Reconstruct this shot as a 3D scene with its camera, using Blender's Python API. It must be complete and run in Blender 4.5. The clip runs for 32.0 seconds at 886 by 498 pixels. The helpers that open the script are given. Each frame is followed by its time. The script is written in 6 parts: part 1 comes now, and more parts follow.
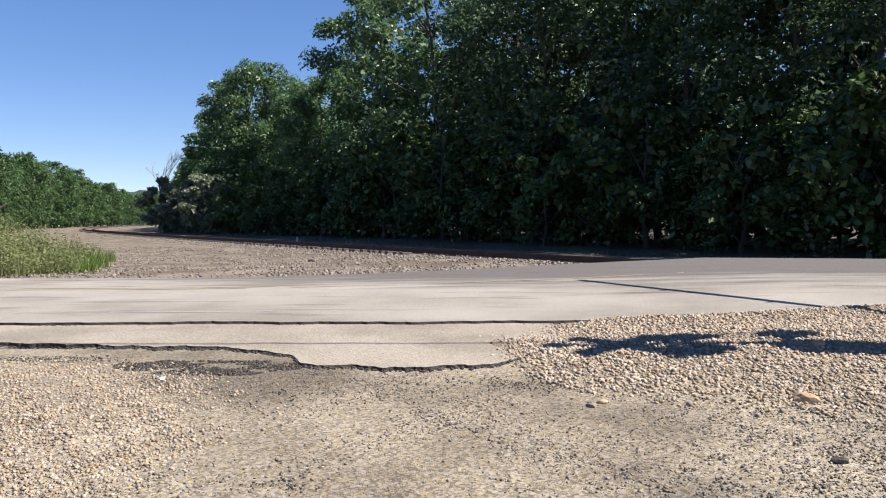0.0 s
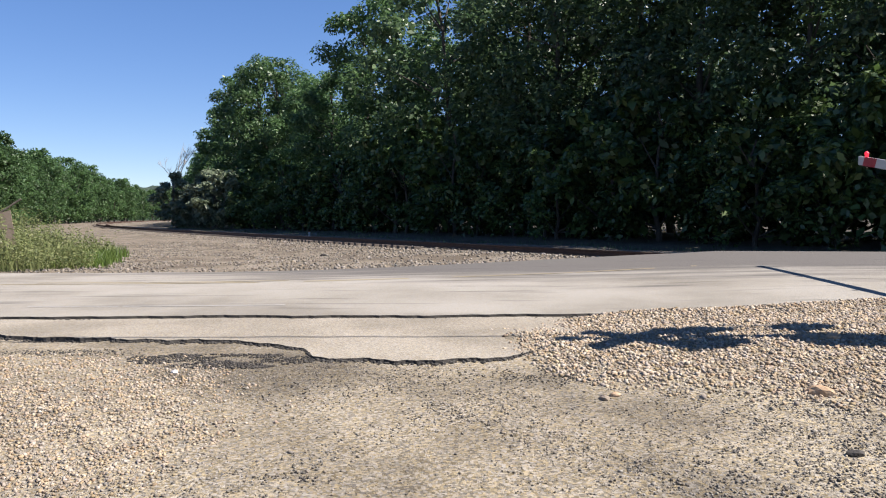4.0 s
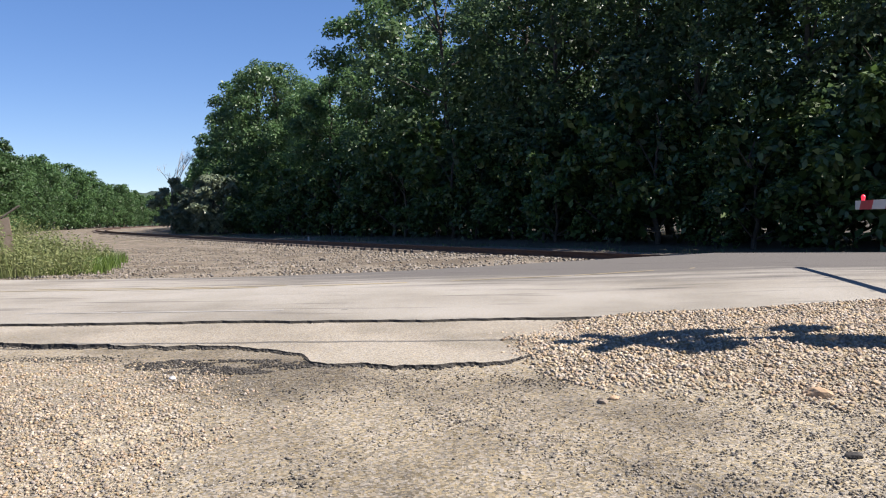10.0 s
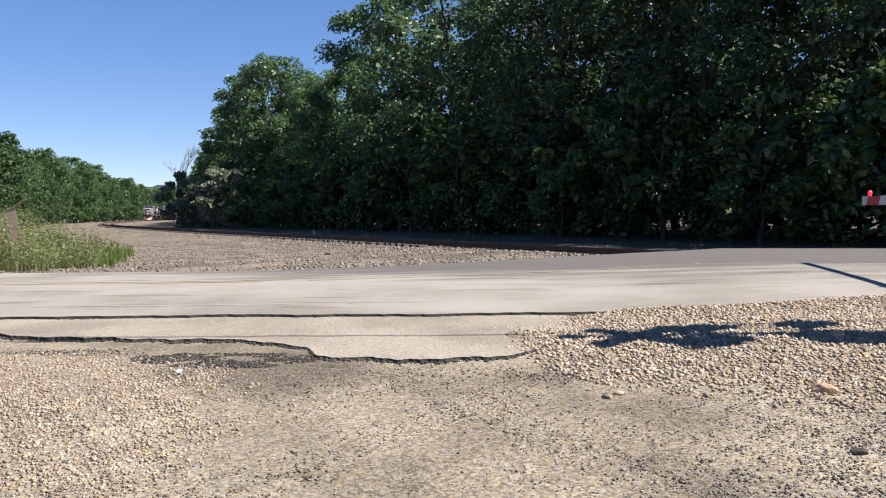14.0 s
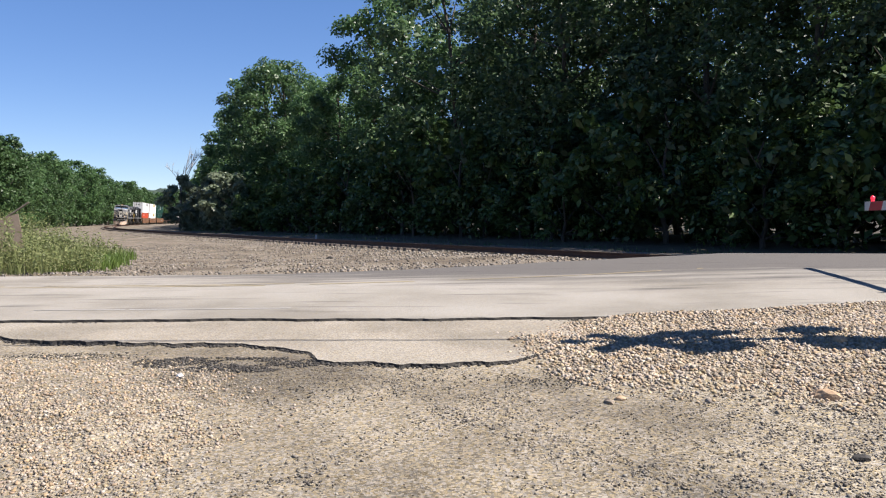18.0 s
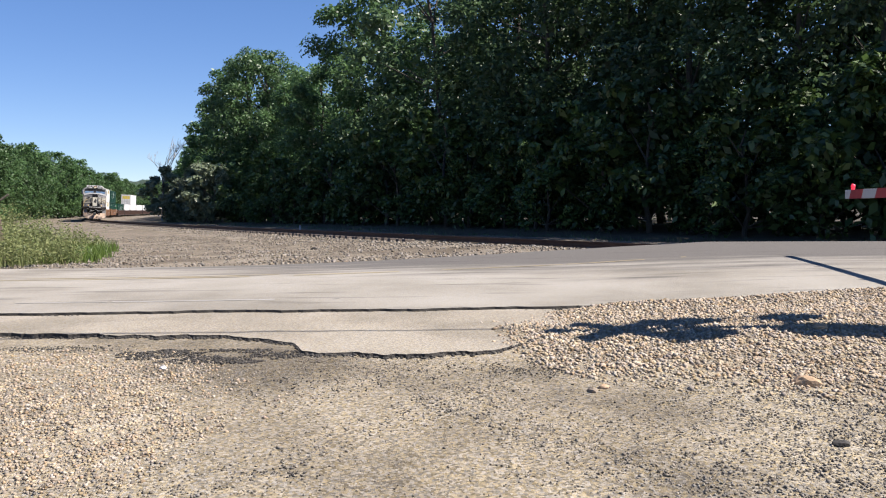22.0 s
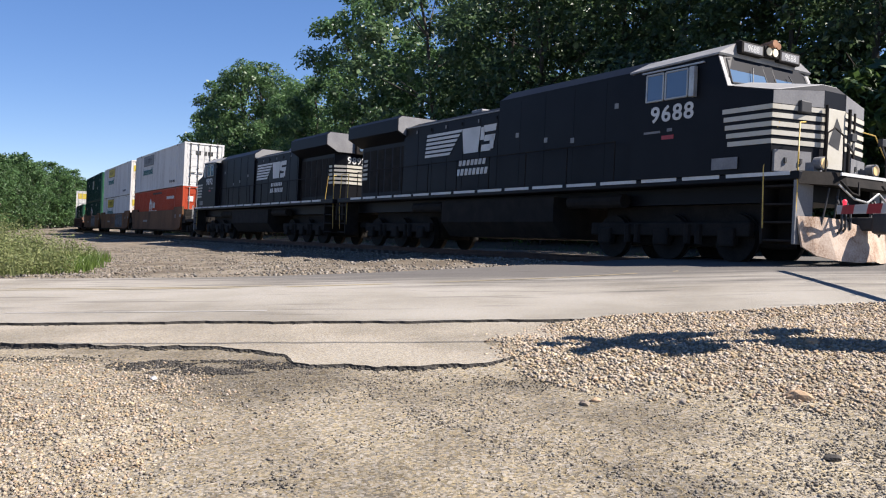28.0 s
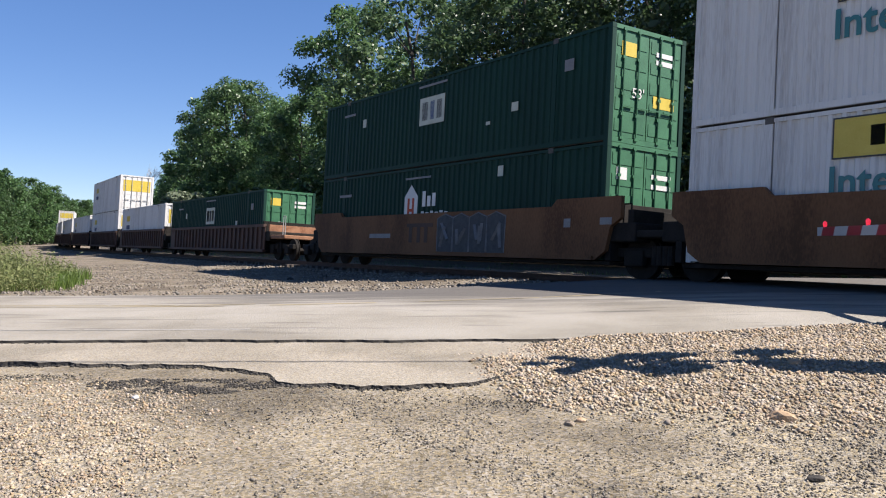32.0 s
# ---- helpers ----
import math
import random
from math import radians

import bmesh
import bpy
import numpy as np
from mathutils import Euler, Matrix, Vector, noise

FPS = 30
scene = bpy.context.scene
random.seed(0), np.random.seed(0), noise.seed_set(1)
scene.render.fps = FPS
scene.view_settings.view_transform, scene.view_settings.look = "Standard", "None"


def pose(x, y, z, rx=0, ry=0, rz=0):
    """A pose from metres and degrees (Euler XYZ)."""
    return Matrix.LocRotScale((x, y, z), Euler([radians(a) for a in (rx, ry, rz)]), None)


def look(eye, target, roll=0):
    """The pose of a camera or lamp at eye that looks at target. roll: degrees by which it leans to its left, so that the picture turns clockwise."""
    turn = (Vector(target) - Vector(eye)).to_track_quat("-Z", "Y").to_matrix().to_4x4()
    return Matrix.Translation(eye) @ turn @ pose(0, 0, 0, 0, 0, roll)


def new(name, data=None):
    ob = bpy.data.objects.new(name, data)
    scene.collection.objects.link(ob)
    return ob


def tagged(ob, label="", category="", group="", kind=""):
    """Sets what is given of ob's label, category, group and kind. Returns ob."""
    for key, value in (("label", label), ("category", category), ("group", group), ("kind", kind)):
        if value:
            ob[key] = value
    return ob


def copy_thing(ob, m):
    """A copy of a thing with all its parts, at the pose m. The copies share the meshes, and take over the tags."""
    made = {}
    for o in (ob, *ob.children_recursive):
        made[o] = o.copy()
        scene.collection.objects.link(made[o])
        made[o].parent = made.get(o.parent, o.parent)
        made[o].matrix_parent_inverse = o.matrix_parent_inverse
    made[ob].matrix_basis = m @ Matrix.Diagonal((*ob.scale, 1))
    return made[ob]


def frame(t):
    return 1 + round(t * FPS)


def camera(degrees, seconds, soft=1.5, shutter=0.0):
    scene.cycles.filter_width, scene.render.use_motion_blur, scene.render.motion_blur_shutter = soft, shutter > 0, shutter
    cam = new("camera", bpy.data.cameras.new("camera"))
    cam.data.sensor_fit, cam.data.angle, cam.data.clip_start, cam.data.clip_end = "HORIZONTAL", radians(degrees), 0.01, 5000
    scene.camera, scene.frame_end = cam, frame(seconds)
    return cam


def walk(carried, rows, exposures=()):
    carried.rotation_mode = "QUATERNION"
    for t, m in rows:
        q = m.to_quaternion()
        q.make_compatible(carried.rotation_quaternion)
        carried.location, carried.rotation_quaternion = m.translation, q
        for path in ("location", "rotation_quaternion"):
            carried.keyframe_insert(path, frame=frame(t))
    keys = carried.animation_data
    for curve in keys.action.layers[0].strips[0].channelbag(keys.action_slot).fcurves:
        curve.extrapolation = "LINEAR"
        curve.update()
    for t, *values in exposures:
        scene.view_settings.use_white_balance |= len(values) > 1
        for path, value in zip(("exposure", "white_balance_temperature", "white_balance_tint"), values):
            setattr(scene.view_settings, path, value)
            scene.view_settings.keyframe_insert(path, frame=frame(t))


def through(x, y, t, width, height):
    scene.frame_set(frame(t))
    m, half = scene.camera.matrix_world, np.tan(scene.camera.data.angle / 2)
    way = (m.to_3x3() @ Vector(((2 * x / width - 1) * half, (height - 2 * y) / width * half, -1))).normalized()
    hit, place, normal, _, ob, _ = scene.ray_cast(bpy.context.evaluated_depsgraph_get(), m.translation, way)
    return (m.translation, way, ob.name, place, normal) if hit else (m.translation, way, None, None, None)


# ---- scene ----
# ------------------------------------------------------------ camera
cam = camera(55.62, 32.0, soft=1.1, shutter=0.0)


def aim(x, y, z, yaw, pitch, roll):
    """A hand-held pose: yaw to the left of +y, pitch up, roll in degrees."""
    a, b = radians(yaw), radians(pitch)
    way = Vector((-math.sin(a) * math.cos(b), math.cos(a) * math.cos(b), math.sin(b)))
    eye = Vector((x, y, z))
    return look(eye, eye + way, roll)


PATH = [
    (0, -0.023, -0.009, 1.507, 1.16, -1.92, -0.29), (0.5, -0.017, -0.004, 1.506, 1.10, -2.06, -0.30), (1, -0.013, 0.003, 1.504, 1.10, -2.13, -0.45),
    (1.5, -0.008, -0.001, 1.506, 1.33, -2.01, -0.61), (2, -0.007, 0.007, 1.505, 1.55, -2.18, -0.60), (2.5, -0.018, -0.004, 1.502, 1.77, -2.21, -0.44),
    (3, -0.023, 0.002, 1.500, 1.92, -2.28, -0.36), (3.5, -0.026, 0.004, 1.494, 2.20, -2.37, -0.44), (5.5, -0.008, 0.004, 1.499, 0.71, -1.81, -0.56),
    (6, -0.010, 0.002, 1.500, 0.81, -1.80, -0.53), (6.5, -0.012, -0.003, 1.502, 0.99, -1.62, -0.48), (7, -0.005, 0.002, 1.505, 1.30, -1.45, -0.68),
    (7.5, -0.006, 0.007, 1.505, 1.38, -1.79, -0.83), (8, -0.005, 0.006, 1.500, 1.68, -2.25, -0.97), (8.5, -0.005, 0.009, 1.500, 1.85, -2.28, -0.97),
    (9, -0.001, 0.008, 1.503, 1.92, -2.27, -1.07), (9.5, -0.005, 0.005, 1.500, 2.00, -2.30, -0.87), (10, -0.007, 0.009, 1.500, 1.93, -2.05, -0.85),
    (10.5, -0.008, 0.004, 1.507, 2.10, -1.68, -1.00), (11, -0.005, -0.000, 1.503, 2.03, -1.43, -0.91), (11.5, -0.009, -0.000, 1.504, 2.07, -1.65, -0.74),
    (12, -0.010, 0.007, 1.501, 2.35, -1.82, -0.74), (12.5, -0.009, 0.004, 1.498, 2.49, -1.90, -0.78), (13, -0.003, 0.003, 1.502, 2.57, -2.21, -0.94),
    (13.5, -0.003, 0.001, 1.503, 2.55, -2.32, -0.85), (14, -0.008, 0.006, 1.499, 2.29, -2.41, -0.68), (14.5, -0.011, 0.001, 1.502, 2.11, -2.40, -0.59),
    (16.5, -0.008, -0.003, 1.505, 2.32, -2.00, -0.51), (17, -0.014, -0.003, 1.500, 2.28, -1.98, -0.39), (17.5, -0.010, 0.001, 1.500, 2.29, -1.82, -0.44),
    (18, -0.006, 0.006, 1.505, 2.44, -2.14, -0.56), (18.5, -0.006, 0.002, 1.506, 2.34, -2.53, -0.72), (19, -0.008, 0.003, 1.500, 2.01, -2.83, -0.63),
    (19.5, -0.010, -0.004, 1.495, 2.08, -2.86, -0.71), (20, -0.012, -0.010, 1.504, 2.17, -2.70, -0.73), (20.5, -0.020, -0.011, 1.507, 1.90, -2.39, -0.65),
    (21, -0.016, -0.000, 1.500, 1.66, -2.38, -0.79), (21.5, -0.006, 0.005, 1.501, 1.42, -2.64, -0.85), (22, 0.002, 0.006, 1.506, 1.40, -2.83, -0.84),
    (22.5, 0.003, 0.003, 1.504, 1.40, -2.75, -0.84), (23, 0.004, 0.003, 1.504, 1.43, -2.65, -0.86), (23.5, 0.008, -0.005, 1.508, 1.32, -2.40, -0.77),
    (24, 0.012, 0.004, 1.507, 1.31, -2.44, -0.65), (24.5, 0.010, 0.004, 1.513, 1.16, -2.33, -0.47), (25, 0.017, -0.004, 1.509, 1.19, -2.15, -0.38),
    (25.5, 0.010, -0.002, 1.513, 1.26, -2.02, -0.43), (27.5, 0.005, 0.002, 1.504, 1.13, -2.19, -0.37), (28, 0.006, 0.007, 1.500, 0.94, -1.96, -0.42),
    (28.5, 0.012, 0.003, 1.502, 0.62, -1.60, -0.40), (29, 0.011, -0.000, 1.503, 0.56, -1.43, -0.40), (29.5, 0.006, 0.004, 1.503, 0.25, -1.52, -0.53),
    (30, 0.000, 0.000, 1.500, 0.05, -1.35, -0.51), (30.5, -0.006, 0.001, 1.501, -0.13, -1.18, -0.23), (31, -0.004, 0.010, 1.501, 0.02, -1.20, -0.03),
    (31.5, -0.006, 0.004, 1.504, -0.04, -1.02, -0.07), (32, -0.012, 0.003, 1.501, -0.21, -0.66, -0.06),
]
walk(cam, [(t, aim(*v)) for t, *v in PATH])

# ------------------------------------------------------------ daylight
SUN_TO = Vector((0.990, -0.139))          # the horizontal way towards the sun
SUN_EL = 48.0
world = bpy.data.worlds.new("sky")
scene.world = world
world.use_nodes = True
wn = world.node_tree.nodes
sky = wn.new("ShaderNodeTexSky")
sky.sky_type, sky.sun_disc = "NISHITA", False
sky.sun_elevation, sky.sun_rotation = radians(SUN_EL), math.atan2(SUN_TO.x, SUN_TO.y)
sky.air_density, sky.dust_density, sky.ozone_density = 1.0, 0.0, 4.5
sky.altitude = 2500
wn["Background"].inputs[1].default_value = 0.092
deep = wn.new("ShaderNodeHueSaturation")      # the clear deep blue of a dry day
deep.inputs["Saturation"].default_value = 1.22
deep.inputs["Hue"].default_value = 0.514
world.node_tree.links.new(sky.outputs[0], deep.inputs["Color"])
haze = wn.new("ShaderNodeGamma")              # an even sky, from the horizon up
haze.inputs["Gamma"].default_value = 0.75
world.node_tree.links.new(deep.outputs[0], haze.inputs[0])
world.node_tree.links.new(haze.outputs[0], wn["Background"].inputs[0])
sun = new("sun", bpy.data.lights.new("sun", "SUN"))
sun.data.energy, sun.data.angle, sun.data.color = 5.0, radians(0.53), (1.0, 0.935, 0.865)
flat = SUN_TO.normalized() * math.cos(radians(SUN_EL))
sun.matrix_world = look(Vector((flat.x, flat.y, math.sin(radians(SUN_EL)))) * 60, (0, 0, 0))
scene.view_settings.exposure = 1.32
scene.view_settings.use_white_balance = True
scene.view_settings.white_balance_temperature, scene.view_settings.white_balance_tint = 6500, 12.5

# ------------------------------------------------------------ materials
def material(name, colours, scale=4.0, rough=0.8, metal=0.0, bump=0.2, fine=40.0, stretch=(1, 1, 1), island=0.0, spread=0.0, spec=0.5, bump_size=0.01):
    """A surface of one to three colours mixed by noise at two scales, with a bump."""
    m = bpy.data.materials.new(name)
    m.use_nodes = True
    t = m.node_tree
    n, l = t.nodes, t.links
    b = n["Principled BSDF"]
    b.inputs["Roughness"].default_value, b.inputs["Metallic"].default_value = rough, metal
    b.inputs["Specular IOR Level"].default_value = spec
    co = n.new("ShaderNodeTexCoord")
    mp = n.new("ShaderNodeMapping")
    mp.inputs["Scale"].default_value = stretch
    l.new(co.outputs["Object"], mp.inputs[0])
    big, small = n.new("ShaderNodeTexNoise"), n.new("ShaderNodeTexNoise")
    for node, s, d in ((big, scale, 5), (small, fine, 3)):
        node.inputs["Scale"].default_value, node.inputs["Detail"].default_value = s, d
        l.new(mp.outputs[0], node.inputs[0])
    mix = n.new("ShaderNodeMix")
    mix.data_type = "FLOAT"
    mix.inputs[0].default_value = 0.4
    l.new(big.outputs[0], mix.inputs[2])
    l.new(small.outputs[0], mix.inputs[3])
    ramp = n.new("ShaderNodeValToRGB")
    e = ramp.color_ramp.elements
    e[0].position, e[1].position = 0.36, 0.64
    e[0].color, e[1].color = (*colours[0], 1), (*colours[-1], 1)
    if len(colours) > 2:
        e.new(0.5).color = (*colours[1], 1)
    l.new(mix.outputs[0], ramp.inputs[0])
    out = ramp.outputs[0]
    if island or spread:
        hsv = n.new("ShaderNodeHueSaturation")
        src, amount = (n.new("ShaderNodeNewGeometry").outputs["Random Per Island"], island) if island else (n.new("ShaderNodeObjectInfo").outputs["Random"], spread)
        mr = n.new("ShaderNodeMapRange")
        mr.inputs[3].default_value, mr.inputs[4].default_value = 1 - amount, 1 + amount
        l.new(src, mr.inputs[0])
        l.new(mr.outputs[0], hsv.inputs["Value"])
        if island:
            for k, name2, lo, hi in ((13.7, "Hue", 0.486, 0.51), (29.3, "Saturation", 0.55, 1.2)):
                mul = n.new("ShaderNodeMath")
                mul.operation, mul.inputs[1].default_value = "MULTIPLY", k
                fr = n.new("ShaderNodeMath")
                fr.operation = "FRACT"
                mr2 = n.new("ShaderNodeMapRange")
                mr2.inputs[3].default_value, mr2.inputs[4].default_value = lo, hi
                l.new(src, mul.inputs[0])
                l.new(mul.outputs[0], fr.inputs[0])
                l.new(fr.outputs[0], mr2.inputs[0])
                l.new(mr2.outputs[0], hsv.inputs[name2])
        l.new(out, hsv.inputs["Color"])
        out = hsv.outputs[0]
    l.new(out, b.inputs["Base Color"])
    if bump:
        bp = n.new("ShaderNodeBump")
        bp.inputs["Strength"].default_value, bp.inputs["Distance"].default_value = bump, bump_size
        l.new(small.outputs[0], bp.inputs["Height"])
        l.new(bp.outputs[0], b.inputs["Normal"])
    return m


def leafy(name, dark, light, through=0.35, gloss=0.5):
    """Leaves: varied greens by leaf, with some light passing through."""
    m = bpy.data.materials.new(name)
    m.use_nodes = True
    t = m.node_tree
    n, l = t.nodes, t.links
    b = n["Principled BSDF"]
    b.inputs["Roughness"].default_value = 0.44
    b.inputs["Specular IOR Level"].default_value = gloss
    ramp = n.new("ShaderNodeValToRGB")
    e = ramp.color_ramp.elements
    e[0].color, e[1].color = (*dark, 1), (*light, 1)
    l.new(n.new("ShaderNodeNewGeometry").outputs["Random Per Island"], ramp.inputs[0])
    hsv = n.new("ShaderNodeHueSaturation")
    mr = n.new("ShaderNodeMapRange")
    mr.inputs[3].default_value, mr.inputs[4].default_value = 0.75, 1.3
    l.new(n.new("ShaderNodeObjectInfo").outputs["Random"], mr.inputs[0])
    l.new(mr.outputs[0], hsv.inputs["Value"])
    l.new(ramp.outputs[0], hsv.inputs["Color"])
    l.new(hsv.outputs[0], b.inputs["Base Color"])
    tr = n.new("ShaderNodeBsdfTranslucent")
    l.new(hsv.outputs[0], tr.inputs[0])
    mix = n.new("ShaderNodeMixShader")
    mix.inputs[0].default_value = through
    l.new(b.outputs[0], mix.inputs[1])
    l.new(tr.outputs[0], mix.inputs[2])
    l.new(mix.outputs[0], n["Material Output"].inputs[0])
    return m


def glow(name, colour, strength):
    m = bpy.data.materials.new(name)
    m.use_nodes = True
    b = m.node_tree.nodes["Principled BSDF"]
    b.inputs["Base Color"].default_value = (*colour, 1)
    b.inputs["Emission Color"].default_value = (*colour, 1)
    b.inputs["Emission Strength"].default_value = strength
    return m


def glassy(name, colour, rough=0.05):
    m = bpy.data.materials.new(name)
    m.use_nodes = True
    b = m.node_tree.nodes["Principled BSDF"]
    b.inputs["Base Color"].default_value = (*colour, 1)
    b.inputs["Roughness"].default_value = rough
    b.inputs["Specular IOR Level"].default_value = 0.8
    return m


def gritty(name, tones, grains, size, patch=0.5, split=None):
    """Earth or worn paving made of grains: a colour for each grain, broad stains, and relief.
    split: (tones for the ground beyond, y where it begins, y where it is complete)."""
    m = bpy.data.materials.new(name)
    m.use_nodes = True
    t = m.node_tree
    n, l = t.nodes, t.links
    b = n["Principled BSDF"]
    b.inputs["Roughness"].default_value = 0.95
    b.inputs["Specular IOR Level"].default_value = 0.2
    co = n.new("ShaderNodeTexCoord")
    broad = n.new("ShaderNodeTexNoise")
    broad.inputs["Scale"].default_value, broad.inputs["Detail"].default_value = patch, 6
    l.new(co.outputs["Object"], broad.inputs[0])

    def ramp_of(cols, src):
        r = n.new("ShaderNodeValToRGB")
        e = r.color_ramp.elements
        e[0].position, e[1].position = 0.36, 0.64
        e[0].color, e[1].color = (*cols[0], 1), (*cols[-1], 1)
        if len(cols) > 2:
            e.new(0.5).color = (*cols[1], 1)
        l.new(src, r.inputs[0])
        return r.outputs[0]

    base = ramp_of(tones, broad.outputs[0])
    if split:
        far = ramp_of(split[0], broad.outputs[0])
        sep = n.new("ShaderNodeSeparateXYZ")
        l.new(co.outputs["Object"], sep.inputs[0])
        mr = n.new("ShaderNodeMapRange")
        mr.inputs[1].default_value, mr.inputs[2].default_value = split[1], split[2]
        l.new(sep.outputs[1], mr.inputs[0])
        mx = n.new("ShaderNodeMix")
        mx.data_type = "RGBA"
        l.new(mr.outputs[0], mx.inputs[0])
        l.new(base, mx.inputs[6])
        l.new(far, mx.inputs[7])
        base = mx.outputs[2]
    vor = n.new("ShaderNodeTexVoronoi")
    vor.inputs["Scale"].default_value = size
    l.new(co.outputs["Object"], vor.inputs["Vector"])
    sepc = n.new("ShaderNodeSeparateColor")
    l.new(vor.outputs["Color"], sepc.inputs[0])
    mr2 = n.new("ShaderNodeMapRange")
    mr2.inputs[3].default_value, mr2.inputs[4].default_value = 1 - grains, 1 + grains
    l.new(sepc.outputs[0], mr2.inputs[0])
    hsv = n.new("ShaderNodeHueSaturation")
    l.new(mr2.outputs[0], hsv.inputs["Value"])
    mr3 = n.new("ShaderNodeMapRange")
    mr3.inputs[3].default_value, mr3.inputs[4].default_value = 0.5, 1.35
    l.new(sepc.outputs[1], mr3.inputs[0])
    l.new(mr3.outputs[0], hsv.inputs["Saturation"])
    l.new(base, hsv.inputs["Color"])
    l.new(hsv.outputs[0], b.inputs["Base Color"])
    bp = n.new("ShaderNodeBump")
    bp.inputs["Strength"].default_value, bp.inputs["Distance"].default_value = 0.9, 0.7 / size
    rough = n.new("ShaderNodeTexNoise")
    rough.inputs["Scale"].default_value, rough.inputs["Detail"].default_value, rough.inputs["Roughness"].default_value = size * 0.9, 5, 0.75
    l.new(co.outputs["Object"], rough.inputs[0])
    l.new(rough.outputs[0], bp.inputs["Height"])
    l.new(bp.outputs[0], b.inputs["Normal"])
    return m


M_EARTH = gritty("gravelly_earth", [(0.118, 0.099, 0.069), (0.203, 0.172, 0.121), (0.262, 0.223, 0.156)], 0.5, 62, 0.7, ([(0.0916, 0.0727, 0.0508), (0.137, 0.113, 0.0816), (0.178, 0.15, 0.112)], 15.5, 17.5))


def road_surface():
    """Sun-bleached dusty asphalt, with greyer bare asphalt on the far lane towards the crossing, streaks and smudges."""
    m = gritty("worn_asphalt", [(0.183, 0.166, 0.135), (0.234, 0.215, 0.179), (0.264, 0.245, 0.209)], 0.1, 90, 0.5)
    t = m.node_tree
    n, l = t.nodes, t.links
    b = n["Principled BSDF"]
    dusty = b.inputs["Base Color"].links[0].from_socket
    co = n.new("ShaderNodeTexCoord")
    mp = n.new("ShaderNodeMapping")
    mp.inputs["Scale"].default_value = (0.22, 1.6, 1)
    l.new(co.outputs["Object"], mp.inputs[0])
    streak = n.new("ShaderNodeTexNoise")
    streak.inputs["Scale"].default_value, streak.inputs["Detail"].default_value, streak.inputs["Roughness"].default_value = 1.3, 7, 0.65
    l.new(mp.outputs[0], streak.inputs[0])
    sep = n.new("ShaderNodeSeparateXYZ")
    l.new(co.outputs["Object"], sep.inputs[0])

    def maths(op, a, c):
        q = n.new("ShaderNodeMath")
        q.operation = op
        for k, v in enumerate((a, c)):
            if isinstance(v, float):
                q.inputs[k].default_value = v
            else:
                l.new(v, q.inputs[k])
        return q.outputs[0]

    across = maths("MULTIPLY", maths("SUBTRACT", sep.outputs[1], 13.6), 0.34)
    along = maths("MINIMUM", maths("MULTIPLY", maths("ADD", sep.outputs[0], 5.5), 0.13), 0.75)
    wear = maths("ADD", maths("ADD", across, along), maths("MULTIPLY", maths("SUBTRACT", streak.outputs[0], 0.5), 3.2))
    mr = n.new("ShaderNodeMapRange")
    mr.inputs[1].default_value, mr.inputs[2].default_value = 0.25, 1.15
    l.new(wear, mr.inputs[0])
    mix = n.new("ShaderNodeMix")
    mix.data_type = "RGBA"
    mix.inputs[7].default_value = (0.1, 0.093, 0.085, 1)
    l.new(mr.outputs[0], mix.inputs[0])
    l.new(dusty, mix.inputs[6])
    # short dark smudges
    sm = n.new("ShaderNodeTexNoise")
    sm.inputs["Scale"].default_value, sm.inputs["Detail"].default_value = 2.6, 6
    l.new(mp.outputs[0], sm.inputs[0])
    mr2 = n.new("ShaderNodeMapRange")
    mr2.inputs[1].default_value, mr2.inputs[2].default_value, mr2.inputs[4].default_value = 0.58, 0.74, 0.65
    l.new(sm.outputs[0], mr2.inputs[0])
    mix2 = n.new("ShaderNodeMix")
    mix2.data_type = "RGBA"
    mix2.inputs[7].default_value = (0.06, 0.055, 0.05, 1)
    l.new(mr2.outputs[0], mix2.inputs[0])
    l.new(mix.outputs[2], mix2.inputs[6])
    l.new(mix2.outputs[2], b.inputs["Base Color"])
    return m


M_ASPHALT = road_surface()
M_PAD = gritty("old_asphalt_apron", [(0.188, 0.166, 0.127), (0.229, 0.201, 0.155), (0.264, 0.234, 0.183)], 0.3, 85, 0.9)
M_YELLOWLINE = material("worn_yellow_line", [(0.203, 0.172, 0.102), (0.254, 0.203, 0.112)], 3, 0.9, 0, 0.1, 50)
M_TAR = material("broken_tar_and_lip_shade", [(0.0173, 0.0154, 0.0131), (0.0462, 0.0416, 0.0354)], 3, 0.9, 0, 0.6, 50)
M_PAINT_LINE = material("faded_road_paint", [(0.216, 0.207, 0.186), (0.286, 0.276, 0.255)], 3, 0.8, 0, 0.1, 50)
M_TANSTONE = material("tan_stone", [(0.2, 0.147, 0.09), (0.272, 0.211, 0.138), (0.338, 0.275, 0.192)], 7, 0.9, 0, 0.3, 60, island=0.34)
M_GREYSTONE = material("grey_stone", [(0.0893, 0.0764, 0.059), (0.146, 0.126, 0.097), (0.203, 0.177, 0.134)], 7, 0.9, 0, 0.3, 60, island=0.5)
M_BALLAST = material("ballast_stone", [(0.0955, 0.0785, 0.0573), (0.148, 0.125, 0.0932), (0.215, 0.186, 0.148)], 5, 0.95, 0, 0.3, 50, island=0.45)
M_TIE = material("creosoted_timber", [(0.05, 0.04, 0.032), (0.1, 0.08, 0.065)], 3, 0.9, 0, 0.5, 30, stretch=(6, 1, 6))
